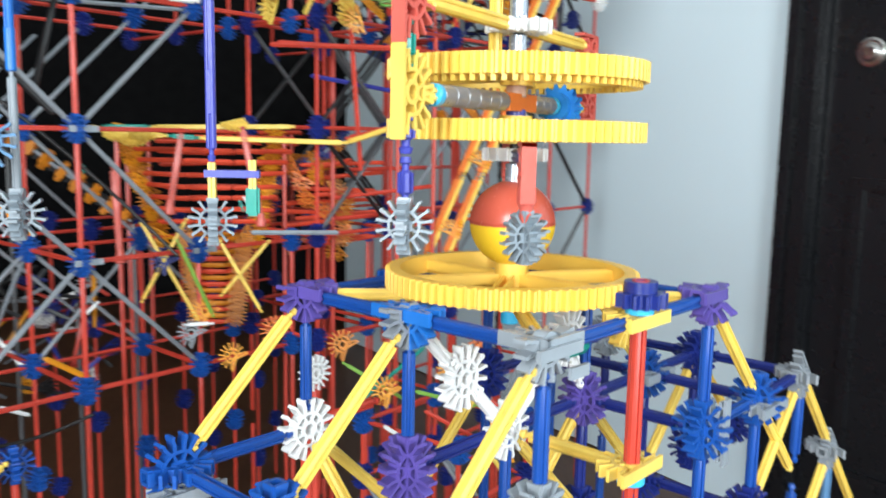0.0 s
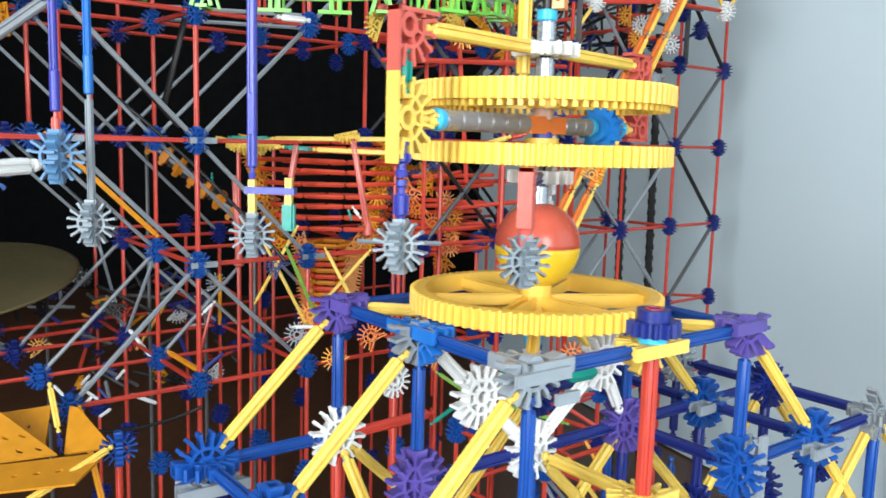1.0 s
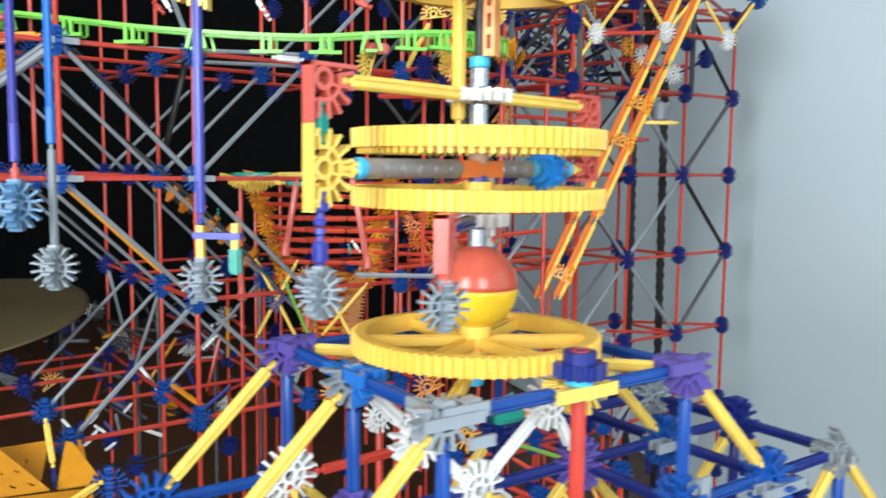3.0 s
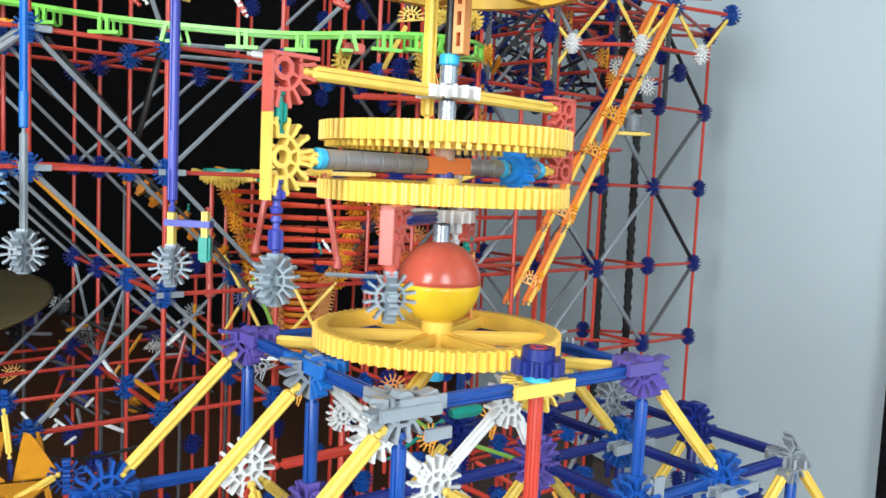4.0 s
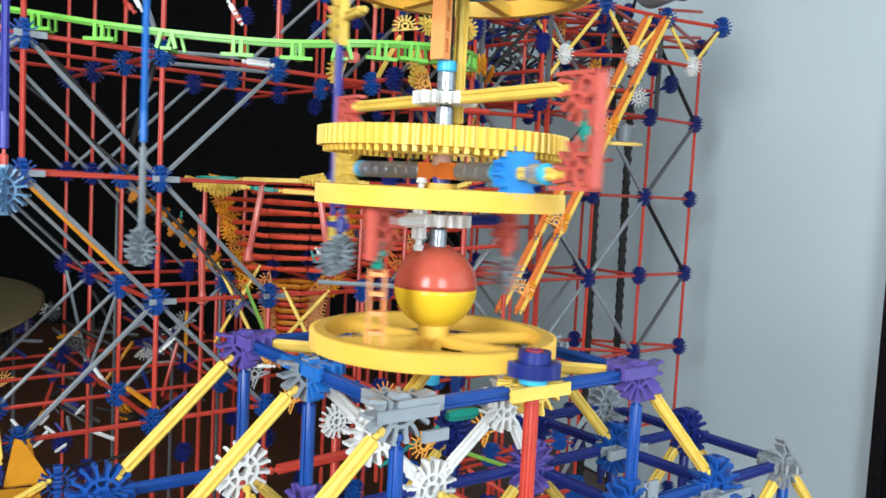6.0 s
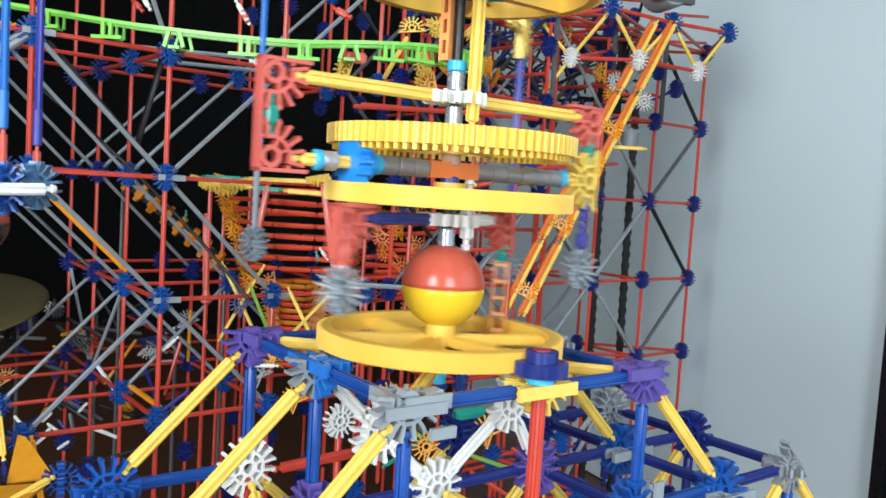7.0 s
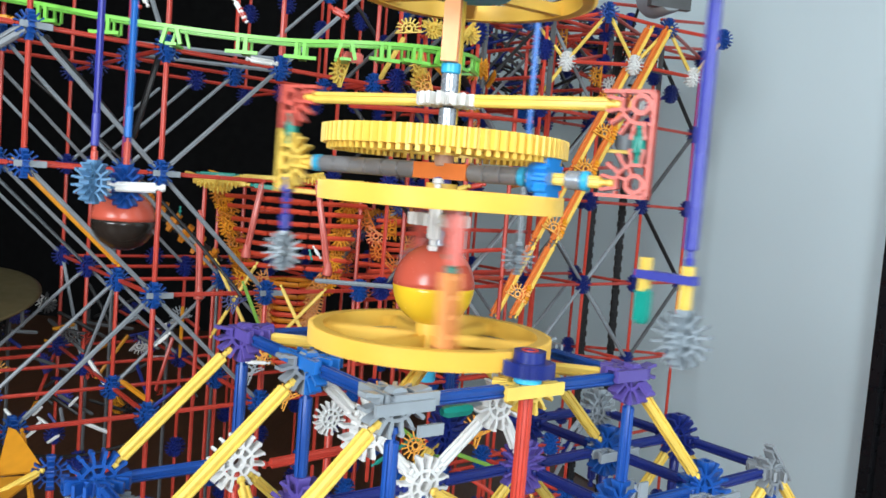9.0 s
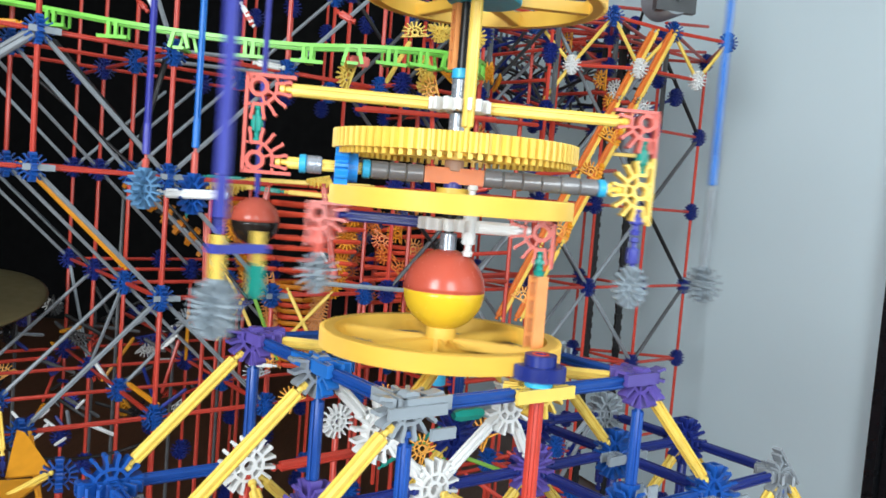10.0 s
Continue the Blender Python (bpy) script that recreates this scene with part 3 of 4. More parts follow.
def long_pendulum(name, label, R, z, rodmat, starmat, tip, low=.030, size=.88):
    p = thing(name, label, "toy rotor", group="outer planets")
    rod(p, (0, 0, 1.0000), (R, 0, 1.0000), YEL, "arm", .004)
    rod(p, (R, 0, 1.0000), (R, 0, z + low), rodmat, "upper_rod", .003, .66)
    bm = bmesh.new()
    tube_mesh(bm, .0027, z + low - .006, z + low + .016)
    part("coupling", bm, rodmat, p, "blue coupling", pose(R, 0, 0))
    rod(p, (R, 0, z + low), (R, 0, z), tip, "lower_rod", .003, .66)
    cross(p, (R, 0, z), 15, starmat, False, "planet_connector", size=size)
    return p


def banded_ball():
    p = thing("hanging_ball", "ball, brown-red above and black below, hung on a blue rod", "ball")
    R, r = .0, .0222
    for name, mat, a0, a1 in (("upper_half", BALLTOP, 0, 90), ("lower_half", BALLDARK, -90, 0)):
        bm = bmesh.new()
        lathe(bm, [(max(.0004, r * math.cos(radians(a0 + (a1 - a0) * k / 14))), r * math.sin(radians(a0 + (a1 - a0) * k / 14))) for k in range(15)], 40)
        part(name, mesh_of(bm, name, True), mat, p)
    rod(p, (0, 0, .0200), (0, 0, .3600), PURP, "hanging_rod", .0, .72)
    rod(p, (0, 0, .3560), (.42, 0, .3560), YEL, "arm", .0)
    return p


LOW_WHEEL = big_gear("large_spur_gear", "large amber-yellow toothed wheel with spokes under the ball", .6095, 0.0, WHEELY, 6, .008)
LOW_GEAR = big_gear("lower_ring_gear", "large yellow ring gear below the grey axle", .6850, 0.0, GEARY)
UP_GEAR = big_gear("upper_ring_gear", "large yellow ring gear with pegs above the grey axle", .7140, .0028, GEARY)
sun(), shaft()
PINION, CAGE, ARM, WHEEL, FORK = drive_pinion(), cage(), inner_arm(), top_wheel(), moon_pendulum()
P2 = long_pendulum("blue_pendulum", "blue and grey hanging rod with a grey planet", .26, .6365, SEA, PLANET, LGREY, .080, .82)
P3 = long_pendulum("ball_pendulum", "blue hanging rod with a blue star connector", .26, .6735, SEA, NODE, LRED, .040, .92)
rod(P3, (.26 - .0243, -.0143, .6745), (.26 + .0073, .0249, .6725), WHITE, "white_bar", .0, 1.15)
P4 = long_pendulum("purple_pendulum", "purple hanging rod with a steel-blue star connector", .26, .6755, PURP, STEEL, LRED)
BALL = banded_ball()


# ---- red lattice behind ----
A0 = Vector((-.396, .551, .529))


def lat(a, b, c):
    return A0 + Vector((.1090 * a - .1000 * b, .1105 * a + .1075 * b, .1515 * c))


def lattice():
    f = thing("red_lattice", "open lattice of red and grey rods with blue connectors", "toy frame")
    rng = random.Random(4)
    reds, greys, used = [], [], set()
    A, B = range(-2, 5), range(0, 4)
    for b in B:
        for a in A:
            for c in range(-3, 4):
                if a < 0 and c < 1 or a > 0 and c in (0, 1) or b > 1 and c > 0 and a < 2 and a != 0:
                    continue
                reds.append(((a, b, c), (a, b, c + 1)))
    for b in B:
        for a in list(A)[:-1]:
            for c in (-1, 1, 2) if a < 0 else (-1, 0, 2):
                if c == 2 and (a > 1 or b == 3) or (a > 1 and b < 2 and c == 0):
                    continue
                reds.append(((a, b, c), (a + 1, b, c)))
    reds.append(((0, 0, 1), (1, 0, 1)))
    for b in list(B)[:-1]:
        for a in A:
            for c in (-1, 0, 2):
                if a == 0 or a > 0 and (a + c) % 2 == 0 or a == -1 and c == 2:
                    reds.append(((a, b, c), (a, b + 1, c)))
    for b in (0, 1):
        greys += [((-1, b, 2), (0, b, 1)), ((0, b, 1), (1, b, 2)), ((-1, b, 1), (0, b, 0)), ((0, b, 1), (1, b, 0)), ((0, b, 0), (1, b, -1)), ((0, b, 0), (-1, b, -1)), ((2, b, 3), (1, b, 2))]
    for b in (2, 3):
        greys += [((-1, b, 2), (0, b, 1)), ((0, b, 1), (1, b, 2)), ((-1, b, 1), (0, b, 0))]
    greys += [((0, 1, -1), (1, 1, 0)), ((0, 0, 2), (0, 1, 3)), ((1, 1, 0), (2, 1, -1)), ((0, 1, 0), (0, 2, -1)), ((0, 2, -1), (0, 3, 0))]
    greys += [((0, 2, 0), (1, 2, -1)), ((0, 2, 0), (-1, 2, -1)), ((-1, 2, 1), (0, 2, 0)), ((0, 2, 1), (1, 2, 0))]
    for p, q in reds:
        if p[2] > 3 or (p[0] == 2 and p[2] == 1):
            continue
        rod(f, lat(*p), lat(*q), RED, "red_rod", thick=.9, detail=p[1] == 0)
        used |= {p, q}
    for p, q in greys:
        rod(f, lat(*p), lat(*q), GREY if rng.random() < .75 else LGREY, "grey_rod", thick=.86, detail=p[1] == 0)
    used.discard((1, 0, 1))
    for p in sorted(used):
        cross(f, lat(*p), 45, NODE if p[1] < 2 else NAVY)
    for p in ((0, 0, 0), (0, 0, 1), (1, 0, 0), (-1, 0, 1), (-1, 0, 2)):
        bm = bmesh.new()
        box(bm, -.017, .017, -.0009, .0009, -.0036, .0036)
        part("grey_clip", bm, LGREY, f, "", Matrix.Translation(lat(*p) + V * .006 + U * .006) @ Matrix.Rotation(radians(45), 4, "Z"))
    for p, q in (((-1, 1, 1), (0, 1, 0)), ((0, 1, -1), (0, 0, -1)), ((-1, 0, -1), (-1, -1, -2))):
        rod(f, lat(*p) + Vector((.01, 0, .012)), lat(*q) + Vector((.01, 0, .012)), AMBER, "amber_rod")
    for p, q in (((-0.581, 0.6, 0.845), (-0.437, 0.6, 0.697)), ((-0.435, 0.62, 0.839), (-0.466, 0.62, 0.722))):
        rod(f, p, q, BLACK, "black_rod", .0, 1.3, False)
    for z, y in ((.842, .70), (.851, .64)):
        rod(f, (-.50, y, z), (-.29, y + .03, z - .006), LGREY, "grey_rod", .0, .9, False)
    beam = lat(-1, 0, 2)
    rod(f, beam, beam + Vector((-.13, -.06, -.115)), GREY, "grey_beam", .0, 2.0)
    q = lat(-1, 0, 1) + Vector((-.08, 0, .012))
    rod(f, q, q + Vector((-.16, -.02, .135)), PURP, "purple_rod", .0, 1.2)
    rod(f, q + Vector((0, -.012, -.004)), q + Vector((-.16, -.03, .125)), YEL, "yellow_rod", .0, 1.2)
    # feet on the floor
    for a in (0, 1, 2, 3, 4):
        for b in B:
            p = lat(a, b, -3)
            rod(f, p, (p.x, p.y, FLOOR), RED, "foot_rod", .0)
    # black slack cable across the lattice
    for pts in (((-.62, .62, .80), (-.50, .66, .70), (-.40, .62, .63), (-.30, .60, .53)), ((-.62, .55, .33), (-.5, .5, .30), (-.38, .52, .36))):
        cu = bpy.data.curves.new("cable", "CURVE")
        cu.dimensions, cu.bevel_depth = "3D", .0022
        sp = cu.splines.new("NURBS")
        sp.points.add(len(pts) - 1)
        sp.use_endpoint_u = True
        for k, p in enumerate(pts):
            sp.points[k].co = (*p, 1)
        cu.materials.append(BLACK)
        ob = new("cable", cu)
        ob.parent = f
        tagged(ob, "thin black cable")
    return f


lattice()

# ---- right tower ----
T0 = Vector((.3835, 1.259, .8355))


def tow(a, b, c):
    return T0 + Vector((.1047 * (a - b), .1047 * (a + b), .148 * c))


def tower():
    f = thing("red_tower", "tall lattice tower of red rods beside the pale wall", "toy frame")
    used = set()
    cols = [(0, 0), (-1, 0), (-2, 0), (-3, 0), (-1, 1), (-2, 1), (-3, 1), (-4, 0)]
    for a, b in cols:
        for c in range(-5, 1):
            rod(f, tow(a, b, c), tow(a, b, c + 1), RED, "red_rod", detail=False)
            used |= {(a, b, c), (a, b, c + 1)}
        p = tow(a, b, -5)
        rod(f, p, (p.x, p.y, FLOOR), RED, "foot_rod", .0, detail=False)
    for c in range(-4, 2):
        for p, q in (((0, 0), (-1, 0)), ((-1, 0), (-2, 0)), ((-2, 0), (-3, 0)), ((-1, 0), (-1, 1)), ((-2, 0), (-2, 1)), ((-1, 1), (-2, 1)), ((-3, 0), (-3, 1)), ((-4, 0), (-3, 0)), ((-3, 1), (-2, 1))):
            rod(f, tow(*p, c), tow(*q, c), RED, "red_rod", detail=False)
        if c % 2:
            for p, q in (((0, 0), (-1, 1)), ((-1, 0), (-2, 1)), ((-2, 0), (-3, 1))):
                rod(f, tow(*p, c), tow(*q, c), RED, "red_rod", detail=False)
    for k, c in enumerate((0, -1, -2, -3)):
        for a in (0, -1, -2, -3):
            up = (k + a) % 2
            p, q = (tow(a, 0, c + 1), tow(a - 1, 0, c)) if up else (tow(a, 0, c), tow(a - 1, 0, c + 1))
            rod(f, p, q, BLACK if (a, c) in ((0, 0), (-3, 0), (0, -2)) else (LGREY if a in (-1, -2) else DGREY if a == 0 else GREY), "grey_rod", thick=1.25 if a in (0, -1) else 1.0, detail=False)
            if a < 0:
                p, q = (tow(a, 1, c), tow(a - 1, 1, c + 1)) if up else (tow(a, 1, c + 1), tow(a - 1, 1, c))
                if (a - 1, 1) in cols:
                    rod(f, p, q, GREY, "grey_rod", detail=False)
    # a second, darker bay deeper in the corner, crowded near the top
    for a, b in ((-4, 1), (-5, 0), (-3, 2), (-2, 2), (-5, 1)):
        for c in range(-5, 2):
            rod(f, tow(a, b, c), tow(a, b, c + 1), RED, "red_rod", detail=False)
            used |= {(a, b, c)} if c > -4 else set()
        p = tow(a, b, -5)
        rod(f, p, (p.x, p.y, FLOOR), RED, "foot_rod", .0, detail=False)
    for c in (-3, -2, -1, 0, 1, 2):
        for p, q in (((-4, 0), (-4, 1)), ((-5, 0), (-4, 0)), ((-5, 0), (-5, 1)), ((-5, 1), (-4, 1)), ((-4, 1), (-3, 1)), ((-3, 1), (-3, 2)), ((-2, 1), (-2, 2)), ((-3, 2), (-2, 2))):
            rod(f, tow(*p, c), tow(*q, c), RED, "red_rod", detail=False)
    # diagonals in dark grey and black put the bay's shade into their colour
    for c in (-2, -1, 0, 1):
        for p, q in (((-4, 1), (-3, 1)), ((-3, 2), (-2, 2)), ((-5, 0), (-4, 0)), ((-5, 1), (-4, 1)), ((-2, 1), (-1, 1))):
            rod(f, tow(*p, c), tow(*q, c + 1), BLACK if c % 2 else DGREY, "grey_rod", detail=False)
            rod(f, tow(*p, c + 1), tow(*q, c), DGREY if c % 2 else BLACK, "grey_rod", detail=False)
    for a in (-1, -2, -3, -4):
        for dz in (.05, .10):
            rod(f, tow(a, 0, 1) + Z * (dz - .05), tow(a + 1, 0, 1) + Z * (dz - .03), RED, "red_rod", .004, detail=False)
            rod(f, tow(a, 0, 0) + Z * dz, tow(a, 1, 0) + Z * dz, RED, "red_rod", .004, detail=False)
        cross(f, tow(a, 0, 1) - Z * .055, 45, NAVY)
        rod(f, tow(a, 0, 0) + Vector((.01, 0, 0)), tow(a, 0, 1) + Vector((.01, 0, 0)), DGREY, "black_rod", .0, 1.6, False)
    # scattered rods, mostly dark, added to fill and darken the tower's top
    rng = random.Random(21)
    for k in range(110):
        p = Vector((rng.uniform(-.04, .25), rng.uniform(1.08, 1.52), rng.uniform(.86, 1.06)))
        d = Vector((rng.uniform(-1, 1), rng.uniform(-.6, .6), rng.uniform(-.5, .5))).normalized() * rng.choice((.037, .052, .074))
        rod(f, p - d, p + d, rng.choice((RED, NAVY, BLACK, DGREY, BLACK, DGREY, RED)), "bracing_rod", .0, .95, False)
        if k % 4 == 1:
            cross(f, p + d, 45, NAVY)
    rod(f, (.085, 1.02, FLOOR), (.085, 1.02, .99), RED, "thick_post", .0, 1.7, False)
    for x, y in ((.205, 1.16), (.213, 1.19), (.178, 1.21)):
        rod(f, (x, y, .845), (x + .004, y, 1.04), BLACK, "black_rod", .0, 1.9, False)
    for x, z in ((.165, .905), (.185, .868), (.10, .965)):
        star(f, (x, 1.04, z), Vector((0, 0, 1)), Vector((.25, -1, 0)), AMBER, range(5), "amber_connector")
        rod(f, (x, 1.04, z), (x + .035, 1.05, z + .004), RED, "red_rod", .004, detail=False)
    for p in sorted(used):
        cross(f, tow(*p), 45, NAVY)
    # zigzag frieze of yellow rods and white connectors along the top
    Q = [Vector(p) for p in ((.365, 1.01, .976), (.266, .965, .979), (.164, .925, .990), (.050, .955, .973))]
    W = [Vector(p) for p in ((.317, .991, .907), (.2117, .9274, .9107), (.1046, .9375, .911))]
    for k, w in enumerate(W):
        rod(f, Q[k], w, YEL, "yellow_rod", .009, detail=False)
        rod(f, Q[k + 1], w, YEL, "yellow_rod", .009, detail=False)
        cross(f, w, 55, WHITE, name="white_connector", size=.95)
    rod(f, W[2], (.060, .955, .846), YEL, "yellow_rod", .009, detail=False)
    for k, q in enumerate(Q):
        cross(f, q, 15, BLUE)
        rod(f, q, tow(-k, 0, 1), RED, "red_rod", .008, detail=False)
        if k < 2:
            rod(f, W[k], W[k + 1], RED, "red_rod", .009, detail=False)
            rod(f, W[k] + Vector((-.03, .03, .006)), W[k + 1] + Vector((.02, .04, .002)), DGREY, "grey_rod", .0, .9, False)
        if k < 3:
            rod(f, q, Q[k + 1], RED, "red_rod", .008, detail=False)
            rod(f, W[k], tow(-k, 0, 1) - Z * .04, RED, "red_rod", .008, detail=False)
            rod(f, Q[k + 1], tow(-k, 0, 1), RED, "red_rod", .008, detail=False)
    for p in ((.238, 1.03, .858), (.190, 1.04, .890)):
        star(f, p, Vector((1, .2, .3)), Vector((.25, -1, 0)), WHITE, name="white_connector", light=True)
    return f


tower()


def low_frame():
    """A low bay of red rods behind the planet model, down by the floor."""
    f = thing("low_red_frame", "low red rod frame with blue connectors on the dark floor", "toy frame")
    P = [(-.075, .600), (.025, .700), (.125, .800), (.035, .495), (.135, .595)]
    sides = ((0, 1), (1, 2), (3, 4), (0, 3), (1, 4))
    for x, y in P:
        for z0, z1 in ((FLOOR, .098), (.098, .246), (.246, .320)):
            rod(f, (x, y, z0), (x, y, z1), RED, "red_rod", .0 if z0 == FLOOR else CLIP, detail=False)
        for z in (.098, .246):
            cross(f, (x, y, z), 45, NAVY)
        cross(f, (x, y, .320), 45, NODE)
    for a, b in sides:
        for z in (.098, .246, .320):
            rod(f, (*P[a], z), (*P[b], z), RED, "red_rod", detail=False)
        rod(f, (*P[a], .246), (*P[b], .098), GREY, "grey_rod", detail=False)
    rod(f, (.192, .800, .405), (.140, .800, .318), LGREY, "grey_rod", .0, 1.2)
    rod(f, (.125, .800, .246), (.192, .800, .405), GREY, "grey_rod")
    for a, b, mat in (((.00, .56, .345), (.07, .58, .300), RED), ((.05, .62, .36), (.11, .60, .33), RED), ((.06, .50, .33), (.10, .52, .27), YEL), ((-.05, .55, .33), (.00, .57, .29), WHITE), ((.09, .62, .31), (.12, .60, .26), AMBER)):
        rod(f, a, b, mat, "loose_rod", .0, .9, False)
    return f


low_frame()


def chain_lift(x, y, z0, z1, lean):
    """A black drive chain, links side by side."""
    f = thing("drive_chain", "black plastic drive chain hanging in the tower", "chain", group="lift chains")
    bm = bmesh.new()
    n = int((z1 - z0) / .011)
    for k in range(n):
        z = z0 + k * .011
        o = lean * k / n
        for s in (-1, 1):
            w = .0016 + .0014 * (k % 2)
            box(bm, o + s * .0042 - w, o + s * .0042 + w, -.003 - .0008 * (k % 2), .003, z, z + .0104)
        box(bm, o - .0044, o + .0044, -.0024, .0022, z - .0003, z + .0107)
    part("chain_loop", bm, BLACK, f, "", pose(x, y, 0, 0, 0, 20))
    return f


chain_lift(.258, 1.20, FLOOR, .90, -.012)
chain_lift(.200, 1.20, FLOOR, .90, -.010)


def slide():
    f = thing("ball_slide", "steep slide of orange rails with yellow rods", "toy track", pose(0, 0, 0.036))
    TOP = Vector((.257, .955, .945))
    up = TOP - Vector((.042, .85, .46))
    for off, mat, th in ((0, ORANGE, 1.3), (.0072, YEL, .95), (.027, ORANGE, 1.3), (.0345, YEL, .95)):
        d = Vector((off * 1.1 - .024, 0, 0))
        p, q = Vector((.042, .85, .46)) + d, TOP + d
        for k in range(4):
            rod(f, p.lerp(q, k / 4), p.lerp(q, (k + 1) / 4), mat, "rail", .001, th)
    for k, t in enumerate((.08, .30, .50, .62)):
        p = Vector((.042, .85, .46)).lerp(TOP, t)
        star(f, p + Vector((-.002, -.004, 0)), up, Vector((.2, -1, .2)), AMBER, range(-2, 3), "orange_connector")
        star(f, p + Vector((.012, .004, 0)), up, Vector((1, .2, 0)), AMBER, range(0, 5), "orange_connector")
    rod(f, (.17, .92, .735), (.235, .925, .735), YEL, "stub", .0)
    return f


slide()


def motor(name, label, m, size):
    f = thing(name, label, "motor", m)
    bm = bmesh.new()
    lathe(bm, [(size * .86, -size), (size, -size * .9), (size, size * .75), (size * .92, size), (size * .3, size), (size * .28, size * 1.25)], 28)
    part("can", mesh_of(bm, "can"), LGREY, f)
    bm = bmesh.new()
    box(bm, -size * 1.1, size * 1.1, -size * .8, size * .8, size * .6, size * 1.02)
    part("bracket", bm, DGREY, f)
    return f


motor("tower_motor", "small grey cylindrical motor in the tower", pose(.235, 1.16, .803), .016)
motor("top_motor", "grey and black motor block on top of the tower", pose(.25, .96, 1.030, 90, 0, 20), .032)


# ---- green track ----
def green_track():
    f = thing("green_track", "curving lime green plastic ball track", "toy track", pose(0, 0, 0.027))
    pts = [Vector(p) for p in ((-.80, .52, .870), (-.57, .50, .844), (-.407, .49, .825), (-.249, .50, .817), (-.145, .52, .823), (-.075, .56, .829), (-.034, .63, .834), (-.024, .70, .838))]

    def at(t):
        t = t * (len(pts) - 1)
        k = min(int(t), len(pts) - 2)
        u = t - k
        p0, p1, p2, p3 = pts[max(k - 1, 0)], pts[k], pts[k + 1], pts[min(k + 2, len(pts) - 1)]
        return .5 * ((2 * p1) + (p2 - p0) * u + (2 * p0 - 5 * p1 + 4 * p2 - p3) * u * u + (3 * p1 - p0 - 3 * p2 + p3) * u ** 3)
    N = 90
    for side in (0, .030):
        bm = bmesh.new()
        rows = []
        for k in range(N + 1):
            p, d = at(k / N), (at(min(1, k / N + .01)) - at(max(0, k / N - .01))).normalized()
            o = Vector((-d.y, d.x, 0)).normalized()
            c = p + o * side
            rows.append([bm.verts.new(c + o * x + Z * z) for x, z in ((-.0021, -.0021), (.0021, -.0021), (.0021, .0021), (-.0021, .0021))])
        for a, b in zip(rows, rows[1:]):
            for i in range(4):
                bm.faces.new((a[i], a[(i + 1) % 4], b[(i + 1) % 4], b[i]))
        bm.faces.new(rows[0]), bm.faces.new(rows[-1])
        part("rail", bm, GREEN, f)
    M = 14
    for k in range(M):
        t = (k + .5) / M
        p, d = at(t), (at(min(1, t + .01)) - at(t - .01)).normalized()
        m = Matrix.Translation(p) @ Matrix.Rotation(math.atan2(d.y, d.x), 4, "Z")
        bm = bmesh.new()
        if k % 3 == 1:
            for x, lean in ((-.0085, .12), (.0085, -.12)):
                tilt = Matrix.Translation((x, 0, -.010)) @ Matrix.Rotation(lean * 2.2, 4, "Y")
                box(bm, -.0021, .0021, -.0018, .0018, -.0098, .0098, tilt)
                box(bm, -.0017, .0017, .0287, .0313, -.0095, .0095, tilt)
            box(bm, -.0065, .0065, -.0016, .0016, -.0210, -.0175)
            box(bm, -.0040, .0040, -.0013, .0313, -.0208, -.0180)
        else:
            for x in (-.0045, .0045):
                box(bm, x - .0020, x + .0020, -.0018, .0018, -.0165, -.001)
                box(bm, x - .0014, x + .0014, .0287, .0313, -.0165, -.001)
            box(bm, -.0185, .0185, -.0020, .0020, -.0205, -.0165)
            box(bm, -.0040, .0040, .0016, .0290, -.0190, -.0165)
        part("sleeper", bm, GREEN, f, "", m)
    return f


green_track()


